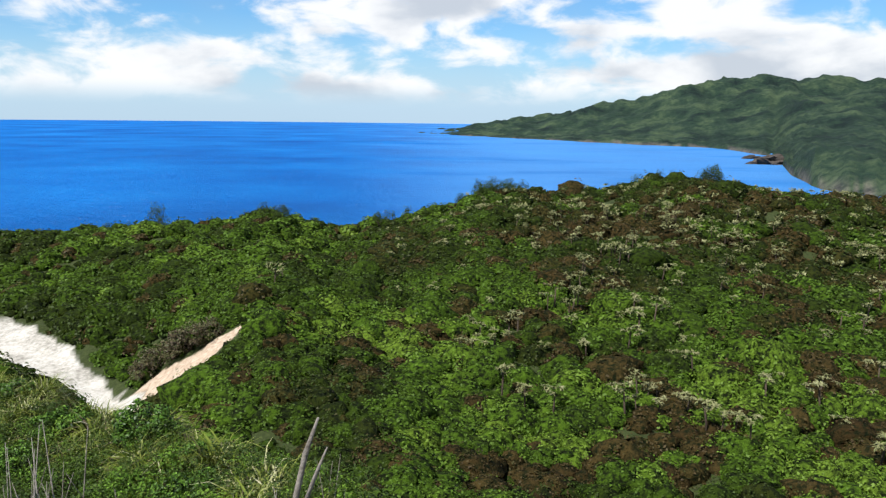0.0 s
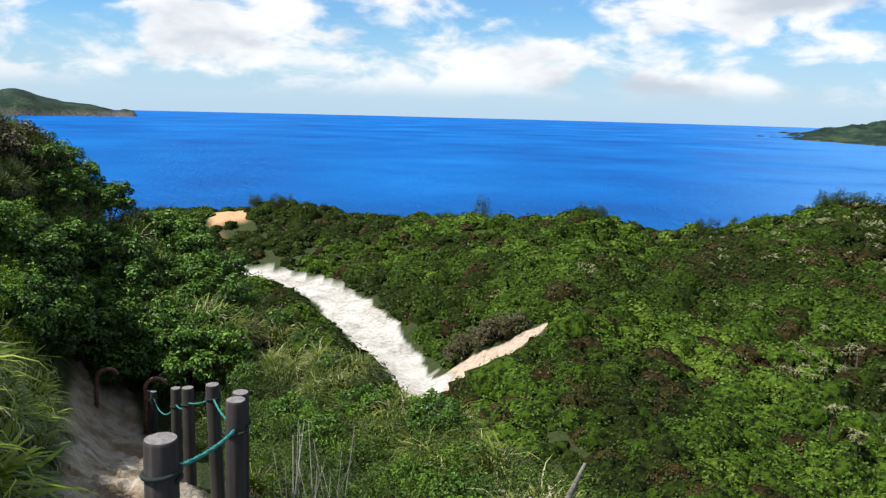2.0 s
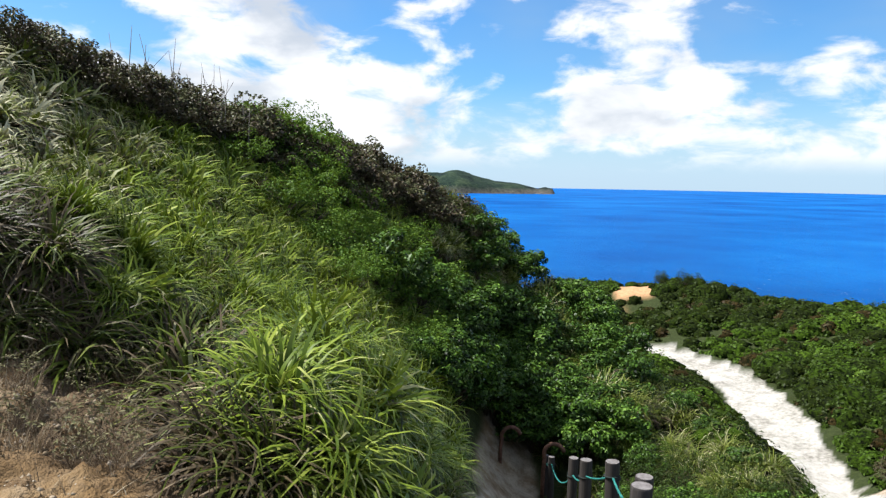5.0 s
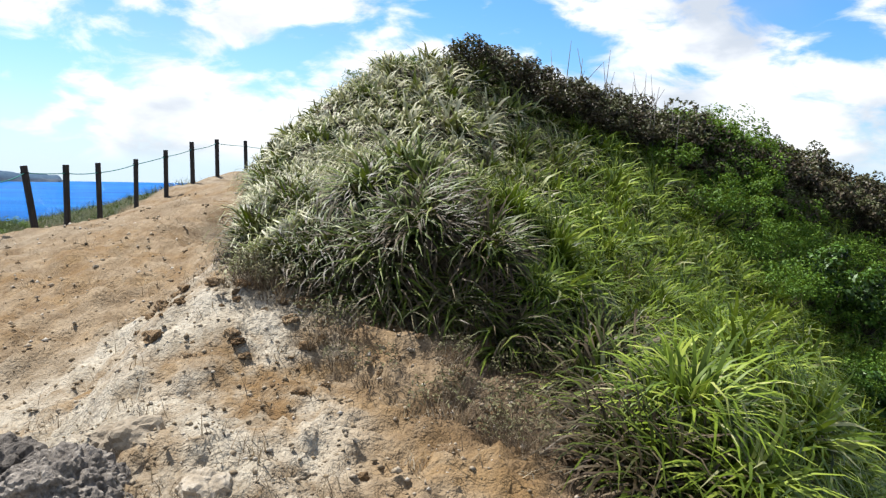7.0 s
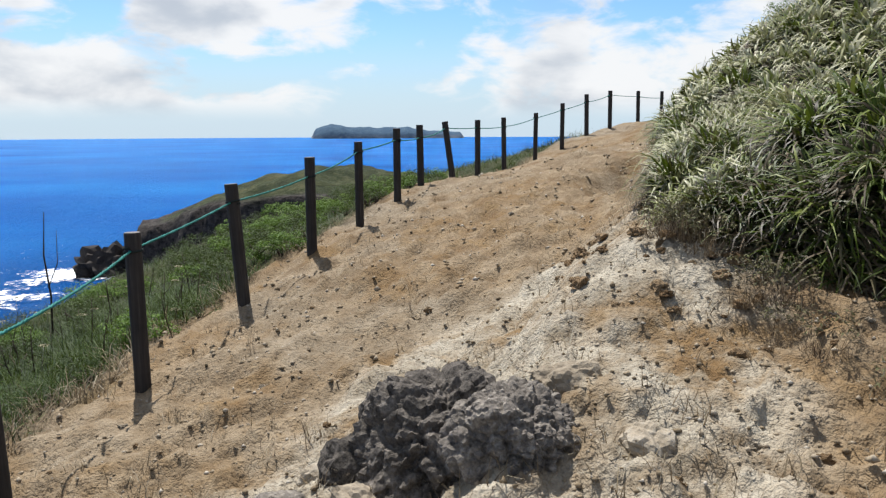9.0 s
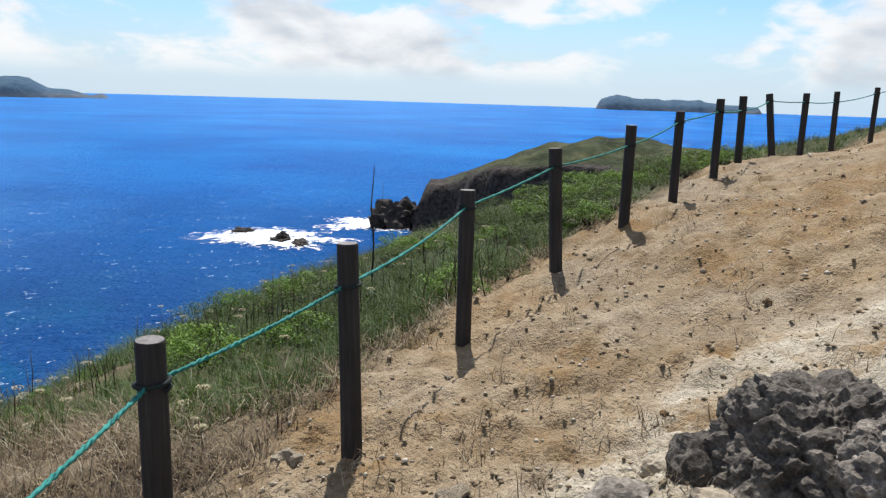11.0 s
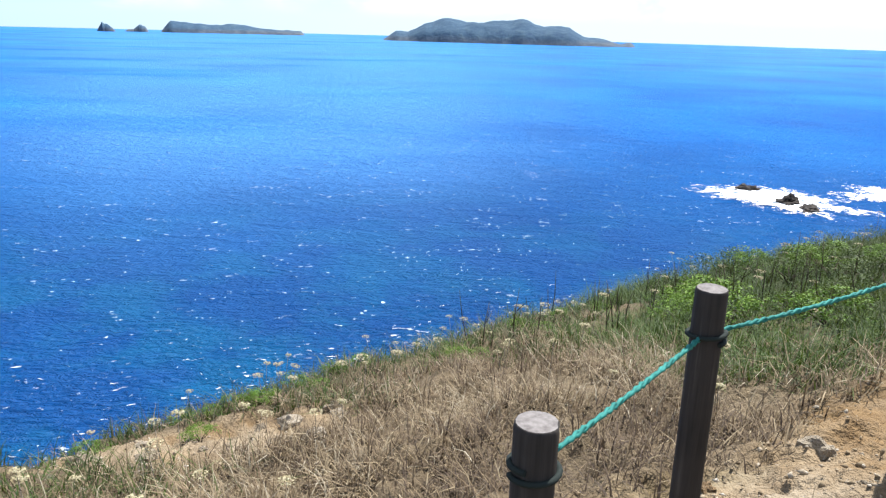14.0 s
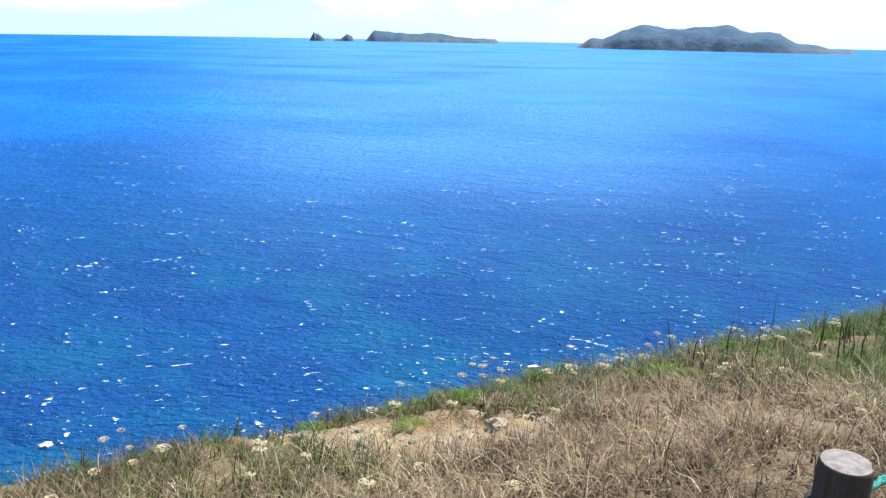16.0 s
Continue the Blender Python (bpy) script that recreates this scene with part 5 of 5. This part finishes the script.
def crown_mesh(k, n, size, mat, radius=1.0, aspect=0.5, flat=0.8, tone=0.5):
    """A leafy crown of uneven lobes about the origin, radius about 1."""
    chance = np.random.default_rng(300 + k)
    count = 42
    lobes = chance.normal(size=(count, 3))
    lobes[:, 2] = np.abs(lobes[:, 2]) * 0.9 - 0.15
    lobes *= (chance.uniform(0.5, 0.92, count) / np.linalg.norm(lobes, axis=1))[:, None]
    lob = chance.uniform(0.15, 0.27, count)
    pick = chance.integers(0, count, n)
    dv = chance.normal(size=(n, 3))
    dv[:, 2] = dv[:, 2] * 0.8 + 0.35
    dv /= np.linalg.norm(dv, axis=1, keepdims=True)
    pos = lobes[pick] + dv * (lob[pick] * chance.uniform(0.55, 1.05, n) ** 0.6)[:, None]
    pos[:, 2] *= flat
    heap = Heap()
    # tone rises on the upper side of each lobe, painting sunlit tops
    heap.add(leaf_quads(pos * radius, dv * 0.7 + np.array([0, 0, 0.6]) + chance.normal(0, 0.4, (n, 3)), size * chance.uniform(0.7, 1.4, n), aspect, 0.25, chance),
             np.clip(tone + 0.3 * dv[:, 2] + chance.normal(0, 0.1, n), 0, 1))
    return heap.mesh("crown", mat)


def shrub_kind(name, label, crown, height):
    ob = thing(name, label, "shrub")
    bm = bmesh.new()
    chance = random.Random(height * 100)
    for i in range(6):
        a = i * 1.05 + chance.random()
        one = tube([(0, 0, -0.2), (0.12 * math.cos(a), 0.12 * math.sin(a), height * 0.45), (0.45 * math.cos(a), 0.45 * math.sin(a), height * 1.05)], (0.035, 0.025, 0.01), 5)
        tmp = bpy.data.meshes.new("limb")
        one.to_mesh(tmp)
        one.free()
        bm.from_mesh(tmp)
        bpy.data.meshes.remove(tmp)
    part("branchwork", bm, BARK, ob)
    part("crown", crown, None, ob, at=(0, 0, height))
    return ob


SHRUBS = {
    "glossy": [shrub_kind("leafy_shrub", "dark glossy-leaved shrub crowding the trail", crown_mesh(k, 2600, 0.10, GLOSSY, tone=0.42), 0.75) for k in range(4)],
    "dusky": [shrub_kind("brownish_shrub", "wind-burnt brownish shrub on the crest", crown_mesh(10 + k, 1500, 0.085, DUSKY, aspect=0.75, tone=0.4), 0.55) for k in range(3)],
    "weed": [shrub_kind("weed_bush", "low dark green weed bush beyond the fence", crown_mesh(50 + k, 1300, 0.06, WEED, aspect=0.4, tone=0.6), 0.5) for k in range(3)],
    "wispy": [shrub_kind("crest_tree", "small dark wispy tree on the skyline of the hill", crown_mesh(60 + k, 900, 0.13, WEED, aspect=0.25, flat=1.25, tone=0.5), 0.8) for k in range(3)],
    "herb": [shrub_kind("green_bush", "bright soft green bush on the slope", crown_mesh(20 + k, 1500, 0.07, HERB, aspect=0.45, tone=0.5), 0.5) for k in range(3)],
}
USED = set()


def shrub(kind, x, y, s, chance, tall=1.0):
    src = chance.choice(SHRUBS[kind])
    m = pose(x, y, hz(x, y), chance.uniform(-7, 7), chance.uniform(-7, 7), chance.uniform(0, 360))
    ob = src if src.name not in USED else copy_thing(src, m)
    USED.add(ob.name)
    ob.matrix_basis = m
    ob.scale = (s, s, s * tall)
    return ob


def near_shrubs():
    chance = random.Random(31)

    def fill(kind, count, brange, dlow, dhigh, smin, smax, gap, tall=1.0):
        made, tries, used = 0, 0, []
        while made < count and tries < 4000:
            tries += 1
            b = chance.uniform(*brange)
            d = chance.uniform(float(knots(b, dlow)), float(knots(b, dhigh)))
            x, y = -d * math.sin(radians(b)), d * math.cos(radians(b))
            t, _ = to_line(np.array([x]), np.array([y]), TRAIL)
            p, _ = to_line(np.array([x]), np.array([y]), [q[:2] for q in tops_trail])
            if (abs(t[0]) < (1.15 if t[0] > 0 else 1.25) and d < 12.5) or (x + 9.8) ** 2 + (y - 9.3) ** 2 < 1.7 or (43 < b < 49.5 and d < 14.3) or (abs(p[0]) < 0.75 and d < 14) or any((x - u) ** 2 + (y - v) ** 2 < gap * gap for u, v in used):
                continue
            used.append((x, y))
            shrub(kind, x, y, chance.uniform(smin, smax), chance, tall)
            made += 1

    spur = SPUR_D
    inner = [(p, q * 0.62) for p, q in SPUR_D]
    fill("glossy", 44, (39, 51), [(39, 14.5), (46, 14.0), (51, 10)], spur, 0.65, 0.92, 0.6, 1.0)
    fill("glossy", 48, (44.5, 51), [(44.5, 7.6), (51, 8.0)], [(50, 15.5), (57.5, 11)], 0.6, 0.85, 0.5)
    fill("glossy", 16, (16, 40), [(16, 7.5), (25, 9), (40, 12)], spur, 0.3, 0.5, 0.9)
    fill("dusky", 56, (57, 79), [(57, 15), (66, 12.8), (75, 10.6), (90, 8.6)], [(57, 17), (66, 14.5), (75, 12), (90, 10)], 0.34, 0.52, 0.32)
    fill("dusky", 44, (50, 66), [(50, 18.5), (58, 15.8), (66, 13.2)], [(50, 20.5), (58, 17.8), (66, 15)], 0.5, 0.75, 0.45)
    fill("herb", 12, (60.3, 64.6), [(60, 14.5), (65, 13.6)], [(60, 16.6), (65, 15.2)], 0.65, 0.9, 0.5, 1.05)
    fill("herb", 12, (58, 66), [(58, 11.5), (66, 12)], [(58, 15), (66, 14)], 0.45, 0.7, 0.5)
    fill("herb", 18, (50.5, 60), [(50.5, 10), (60, 10)], [(50.5, 16), (60, 15)], 0.35, 0.6, 0.6)
    fill("herb", 16, (46, 57), [(46, 14), (57, 11.5)], [(46, 19), (57, 16)], 0.5, 0.75, 0.6)
    fill("herb", 3, (82, 87), [(82, 9.7), (87, 9.2)], [(82, 10.2), (87, 9.6)], 0.16, 0.22, 0.3)
    fill("weed", 95, (4, 41), [(4, 3.6), (30, 3.6), (39, 5.5)], [(4, 6), (16, 9), (41, 16)], 0.35, 0.65, 0.42)
    fill("herb", 40, (4, 41), [(4, 3.6), (30, 3.6), (39, 5.5)], [(4, 6), (16, 9), (41, 16)], 0.3, 0.6, 0.42)
    for k in range(140):
        b = chance.uniform(3, 53)
        d = float(knots(b, spur)) * chance.uniform(0.8, 1.0)
        x, y = -d * math.sin(radians(b)), d * math.cos(radians(b))
        tussock(x, y, (DARK_T + DARK_T + DARK_T + WIDE_T + GREEN_T[:1])[k % 13], chance.uniform(0.34, 0.55), "long pale grass clump on the crest of the spur", chance, 0.6 if b > 38 else 0.1, False)
    for k in range(60):
        b = chance.uniform(2, 44)
        lo = float(knots(b, [(2, 3.5), (30, 5), (38, 9), (46, 16)]))
        d = chance.uniform(lo, float(knots(b, spur)) + 0.5)
        x, y = -d * math.sin(radians(b)), d * math.cos(radians(b))
        tussock(x, y, (DARK_T + DARK_T + WIDE_T)[k % 9], chance.uniform(0.3, 0.5), "long-bladed green grass clump on the slope", chance)


near_shrubs()


def crest_trees():
    """Small trees that stand out of the scrub along the far crest."""
    chance = random.Random(44)
    for lo, hi, count, big in ((-6.5, -1.5, 14, 1.05), (-1.5, 5, 9, 0.9), (-20.5, -18.5, 5, 1.3), (-17, -8, 7, 0.9), (11, 13.5, 5, 1.1), (19.5, 21, 2, 1.3), (35, 39, 9, 0.9), (22, 34, 6, 0.8)):
        for _ in range(count):
            b = chance.uniform(lo, hi)
            d = float(knots(b, CREST_D)) - chance.uniform(-1, 3)
            shrub("wispy", -d * math.sin(radians(b)), d * math.cos(radians(b)), big * chance.uniform(0.7, 1.1), chance, chance.uniform(0.9, 1.3))


crest_trees()
chance = random.Random(63)
for x, y, s in ((-8.5, 6.7, 0.6), (-9.2, 7.3, 0.7), (-9.9, 7.9, 0.75), (-10.8, 8.0, 0.8), (-11.4, 9.2, 0.8), (-10.4, 7.2, 0.8), (-10.9, 9.9, 0.6), (-10.6, 10.6, 0.55), (-11.6, 10.4, 0.7), (-10.2, 8.6, 0.45), (-11.3, 11.0, 0.6)):
    shrub("glossy", x, y, s, chance)


def verge_herbs():
    chance = random.Random(91)
    made = 0
    while made < 130:
        x, y = chance.uniform(-15, -3.0), chance.uniform(-9, -3.5)
        s, _ = to_line(np.array([x]), np.array([y]), FENCE)
        e, _ = to_line(np.array([x]), np.array([y]), CLIFF)
        if s[0] < 0.55 or e[0] > -0.3:
            continue
        shrub("weed" if made % 3 else "herb", x, y, chance.uniform(0.2, 0.40), chance, 0.8)
        made += 1
    for k in range(34):
        b = chance.uniform(140, 196)
        d = float(knots(b, [(140, 9.5), (154, 8.2), (165, 6.6), (183, 5.6), (196, 5.0)])) + chance.uniform(-0.4, 0.3)
        x, y = -d * math.sin(radians(b)), d * math.cos(radians(b))
        shrub("herb", x, y, chance.uniform(0.08, 0.15), chance, 0.8)


verge_herbs()


# ---- dry grass and weeds ----
def verge():
    """Dry grass and green weeds between the rope fence and the cliff."""
    n = 105000
    x = np.where(rng.uniform(size=n) < 0.7, rng.uniform(-7, 3.5, n), rng.uniform(-24, -6, n))
    y = rng.uniform(-10, 0.5, n)
    s, _ = to_line(x, y, FENCE)
    e, _ = to_line(x, y, CLIFF)
    o = s
    bare = zones(x, y)["bare"]
    wob = fbm(x * 0.7, y * 0.7, 3, 51)
    d = np.hypot(x, y)
    clump = fbm(x * 3.2, y * 3.2, 3, 53)
    thick = smooth(clump, 0.32, 0.50) * (0.35 + 0.65 * smooth(o, 0.3, 1.2))
    keep = (o > 0.05 + 0.4 * wob) & (e < 0.5) & (bare < 0.7) & (d > 1.7) & (rng.uniform(size=n) < thick)
    x, y, e, wob, d, o = x[keep], y[keep], e[keep], wob[keep], d[keep], o[keep]
    lush = smooth(-x + (wob - 0.5) * 3, 2.4, 4.0) * smooth(o, 0.45, 0.95) * 1.0 + smooth(e + (wob - 0.5) * 2.6, -1.5, -0.1) * 0.75
    green = rng.uniform(size=len(x)) < lush
    base = np.stack([x, y, ground(x, y) - 0.02], -1)
    out = {}
    for name, pick, mat in (("straw", ~green, STRAW), ("weeds", green, WEED)):
        m = int(pick.sum())
        q = 5 if name == "straw" else 3
        heap = Heap()
        b3 = np.repeat(base[pick], q, 0) + rng.normal(0, 0.04, (m * q, 3)) * (1, 1, 0)
        k = len(b3)
        length = rng.uniform(0.07, 0.25, k) * (0.55 + 1.0 * np.repeat(wob[pick], q)) * (1.0 if name == "straw" else 1.2)
        heap.add(ribbons(b3, rng.uniform(0, 6.28, k), length, rng.uniform(0.005, 0.011, k), rng.uniform(0.0, 1.1, k), rng.uniform(0.9, 2.4, k), 2),
                 np.clip(rng.normal(0.42 if name == "straw" else 0.62, 0.22, k) + (np.repeat(wob[pick], q) - 0.5) * 0.9, 0, 1))
        out[name] = heap.mesh(name, mat)
    return out


dry = verge()
thing("dry_grass", "bleached dry grass on the slope above the cliff", "grass", kind="stuff", data=dry["straw"])
thing("green_weeds", "low green weeds at the cliff edge", "weeds", kind="stuff", data=dry["weeds"])


def umbel_mesh(k):
    """A flat pale flower head of many small florets."""
    chance = np.random.default_rng(500 + k)
    n = 46
    a, r = chance.uniform(0, 6.28, n), np.sqrt(chance.uniform(0, 1, n)) * 0.045
    pos = np.stack([np.cos(a) * r, np.sin(a) * r, 0.012 - r * r * 6], -1)
    heap = Heap()
    heap.add(leaf_quads(pos, np.tile((0.0, 0.0, 1.0), (n, 1)) + chance.normal(0, 0.3, (n, 3)), chance.uniform(0.012, 0.022, n), 0.8, 0.2, chance), np.clip(chance.normal(0.75, 0.15, n), 0, 1))
    return heap.mesh("flower_head", FLORET)


def umbels():
    heads = [umbel_mesh(k) for k in range(3)]
    chance = random.Random(17)
    made = 0
    while made < 130:
        x, y = chance.uniform(-7.5, 2.6), chance.uniform(-8.8, -2.2)
        s, _ = to_line(np.array([x]), np.array([y]), FENCE)
        e, _ = to_line(np.array([x]), np.array([y]), CLIFF)
        if s[0] < 0.7 or e[0] > 0.25 or (e[0] < -1.5 and chance.random() < 0.8):
            continue
        h = chance.uniform(0.16, 0.36)
        ob = thing("wild_flower", "pale seed head on a thin dry stem in the verge", "wild flower", (x, y, hz(x, y)), "seed heads in the verge")
        lean = Vector((chance.uniform(-0.25, 0.25), chance.uniform(-0.25, 0.25), 1)) * h
        part("stem", tube([Vector((0, 0, -0.03)), lean * 0.5, lean], (0.0025, 0.002, 0.0015), 4), TWIG, ob)
        k = chance.uniform(0.5, 1.1)
        part("flower_head", heads[made % 3], None, ob, at=Matrix.Translation(lean) @ Matrix.Diagonal((k, k, k, 1)))
        made += 1


umbels()


def whitecaps():
    """Thin broken streaks of foam, and short white ones painted as sun glints, on the nearer sea."""
    chance = np.random.default_rng(19)
    v, f, n = [], [], 0
    for _ in range(760):
        b, d = chance.uniform(132, 212), 85 * math.exp(chance.triangular(0, 0.3, 1.5))
        p = bearing_dir(b) * d
        u = Vector((math.cos(0.35), math.sin(0.35), 0)) * chance.uniform(0.15, 0.9) * (2.5 if chance.random() < 0.12 else 1.0)
        w = Vector((-u.y, u.x, 0)).normalized() * chance.uniform(0.05, 0.15)
        m = 5
        for i in range(m):
            t = -1 + 2 * i / (m - 1)
            c = p + u * t + w * chance.normal(0, 1.2) + Vector((0, 0, SEA + 0.06))
            k = max(0.0, 1 - t * t) * chance.uniform(0.3, 1.3)
            v += [c - w * k, c + w * k + Vector((0, 0, 0.05 * k))]
        f += [(n + 2 * i, n + 2 * i + 2, n + 2 * i + 3, n + 2 * i + 1) for i in range(m - 1)]
        n += 2 * m
    return make_mesh("whitecaps", np.array([tuple(c) for c in v]), f, FOAM, {"rim": np.zeros(len(v))})


thing("whitecaps", "thin broken streaks of white foam and painted sun glints on the sea", "foam", kind="stuff", data=whitecaps())


def path_straw():
    """Sparse dry tufts on the path and at the foot of the bank."""
    heap = Heap()
    cx, cy = [], []
    for _ in range(420):
        b, d = rng.uniform(55, 140), 1.8 * math.exp(rng.uniform(0, 2.3))
        cx.append(-d * math.sin(radians(b)))
        cy.append(d * math.cos(radians(b)))
    x, y = np.array(cx), np.array(cy)
    keep = zones(x, y)["bare"] > 0.4
    x, y = np.repeat(x[keep], 14), np.repeat(y[keep], 14)
    x, y = x + rng.normal(0, 0.05, len(x)), y + rng.normal(0, 0.05, len(x))
    k = len(x)
    heap.add(ribbons(np.stack([x, y, ground(x, y) - 0.01], -1), rng.uniform(0, 6.28, k), rng.uniform(0.05, 0.16, k), rng.uniform(0.003, 0.007, k),
                     rng.uniform(0.1, 0.9, k), rng.uniform(0.6, 1.9, k), 2), np.clip(rng.normal(0.5, 0.2, k), 0, 1))
    return heap.mesh("dry_sprigs", STRAW)


thing("dry_sprigs", "sparse dry grass sprigs on the bare path", "grass", kind="stuff", data=path_straw())


def twig_bush_mesh(k):
    """Bare twigs fanning out, without leaves."""
    chance = np.random.default_rng(400 + k)
    heap = Heap()
    n = 170
    a = chance.uniform(0, 6.28, n)
    r = np.sqrt(chance.uniform(0, 1, n)) * 0.2
    base = np.stack([np.cos(a) * r, np.sin(a) * r, np.full(n, -0.02)], -1)
    heap.add(ribbons(base, a + chance.normal(0, 1.2, n), chance.uniform(0.1, 0.38, n), chance.uniform(0.003, 0.006, n), chance.uniform(0.0, 1.0, n), chance.uniform(0.4, 2.0, n), 3),
             np.clip(chance.normal(0.3, 0.25, n), 0, 1))
    return heap.mesh("twigs", STRAW)


TWIGS = [twig_bush_mesh(k) for k in range(3)]
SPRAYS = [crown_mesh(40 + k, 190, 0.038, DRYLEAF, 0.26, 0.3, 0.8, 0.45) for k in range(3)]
chance = random.Random(77)
for k in range(27):
    b = chance.uniform(64, 94) if k < 17 else chance.uniform(64, 73)
    d = float(knots(b, MOUND_FOOT)) - chance.uniform(-0.1, 0.95) * (1.0 if b < 86 else 0.3)
    x, y = -d * math.sin(radians(b)), d * math.cos(radians(b))
    ob = thing("dry_twig_bush", "grey-brown dry twiggy bush at the foot of the bank", "dry bush", (x, y, hz(x, y)), "dry bushes on the bank")
    part("twig_fan", TWIGS[k % 3], None, ob)
    tagged(part("leaf_spray", SPRAYS[k % 3], None, ob, at=(0, 0, 0.16)), kind="stuff")
    s = chance.uniform(0.4, 0.75)
    ob.scale = (s, s, s)
    ob.rotation_euler.z = k * 1.3


def bank_grass():
    """Short grass filling the gaps between the tussocks of the bank."""
    n = 1300
    b = rng.uniform(52, 70, n)
    d0, d1 = knots(b, MOUND_FOOT) + 0.7, knots(b, SPUR_D) + 0.5
    d = d0 + (d1 - d0) * rng.uniform(0, 1, n) ** 0.7
    keep = b < knots(d, MOUND_EDGE)
    b, d = b[keep], d[keep]
    x, y = -d * np.sin(np.radians(b)), d * np.cos(np.radians(b))
    patch = fbm(x * 0.9, y * 0.9, 3, 71)
    x, y, patch, d = (np.repeat(v, 3) for v in (x, y, patch, d))
    k = len(x)
    x, y = x + rng.normal(0, 0.06, k), y + rng.normal(0, 0.06, k)
    sun_pale = smooth(np.degrees(np.arctan2(-x, y)), 80, 92)
    heap = Heap()
    heap.add(ribbons(np.stack([x, y, ground(x, y) - 0.02], -1), rng.uniform(0, 6.28, k), rng.uniform(0.16, 0.34, k) * (0.7 + 0.04 * d), rng.uniform(0.010, 0.02, k) * (0.7 + 0.04 * d),
                     rng.uniform(0.0, 0.8, k), rng.uniform(1.0, 2.5, k), 3), np.clip(0.42 + (patch - 0.5) * 0.9 + sun_pale * 0.25 + rng.normal(0, 0.1, k), 0, 1))
    return heap.mesh("bank_grass", GRASS)


thing("bank_grass", "rough green grass between the tussocks of the bank", "grass", kind="stuff", data=bank_grass())
chance = random.Random(55)
for dx, dy in ((0, 0), (0.9, 0.3), (-0.9, 0.2), (1.7, 0.9), (-1.7, -0.2), (0.3, 0.9)):
    shrub("dusky", -14.9 + dx, 40.6 + dy * 0.5, chance.uniform(0.9, 1.2), chance)


def stalks(count, region, hmin, hmax, r, mat, name, label, seed):
    chance = random.Random(seed)
    for k in range(count):
        x, y = region(chance)
        h = chance.uniform(hmin, hmax)
        lean = Vector((chance.uniform(-0.2, 0.2), chance.uniform(-0.2, 0.2), 1))
        ob = thing(name, label, "dry stalk", (x, y, hz(x, y)), "dry stalks")
        part("stem", tube([Vector((0, 0, -0.05)), lean * h * 0.5 + Vector((chance.uniform(-0.03, 0.03), 0, 0)), lean * h], (r, r * 0.8, r * 0.35), 5), mat, ob)
        if chance.random() < 0.5:
            s = lean * h * 0.55
            part("side_shoot", tube([s, s + Vector((chance.uniform(-0.2, 0.2), chance.uniform(-0.2, 0.2), 0.25)) * h], (r * 0.6, r * 0.3), 5), mat, ob)


def polar_region(b0, b1, d0, d1):
    def f(c):
        b, d = c.uniform(b0, b1), c.uniform(d0, d1)
        return -d * math.sin(radians(b)), d * math.cos(radians(b))
    return f


stalks(95, polar_region(126, 168, 6.3, 8.4), 0.2, 0.55, 0.006, BARK, "dead_stalk", "thin dark dead stalk at the cliff edge", 3)
stalks(26, polar_region(65, 74, 12.3, 14), 0.7, 1.3, 0.009, TWIG, "bare_twig", "thin bare twig standing above the crest", 9)
stalks(48, polar_region(8, 33, 3.4, 7), 0.6, 1.1, 0.0055, TWIG, "dry_stalk", "pale dry stalk among green weeds", 4)
bx, by = -5.84, -6.3
ob = thing("dead_sapling", "tall thin dead sapling at the cliff edge", "sapling", (bx, by, hz(bx, by)))
part("stem", tube([(0, 0, -0.1), (-0.03, 0.0, 0.5), (0.04, 0.03, 0.95), (0.02, 0.06, 1.4)], (0.013, 0.011, 0.009, 0.004), 6), BARK, ob)
part("side_shoot", tube([(0.0, 0.01, 0.6), (-0.1, 0.05, 0.85), (-0.11, 0.06, 1.2)], (0.006, 0.005, 0.002), 5), BARK, ob)
bx, by = polar_region(13.4, 13.4, 4.6, 4.6)(random)
ob = thing("dead_branch", "bleached dead branch sticking out of the grass", "branch", (bx, by, hz(bx, by)))
ob.scale = (1.35, 1.35, 1.35)
part("stem", tube([(0, 0, -0.2), (0.05, 0.02, 0.45), (0.16, 0.05, 0.95), (0.22, 0.06, 1.12)], (0.022, 0.018, 0.014, 0.006), 7), TWIG, ob)
part("side_shoot", tube([(0.08, 0.03, 0.5), (0.21, 0.02, 0.85), (0.27, 0.0, 1.0)], (0.012, 0.01, 0.004), 6), TWIG, ob)

thing("bank_tussocks", "dense green and sun-paled grass tussocks over the bank and spur", "grass", kind="stuff", data=FAR_GRASS.mesh("bank_tussocks", GRASS))
thing("lush_bank_grass", "lush yellow-green grass over the lower bank", "grass", kind="stuff", data=FAR_LUSH.mesh("lush_bank_grass", LUSH))
thing("bank_dead_blades", "withered blades under the grass of the bank", "grass", kind="stuff", data=FAR_STRAW.mesh("bank_dead_blades", STRAW))
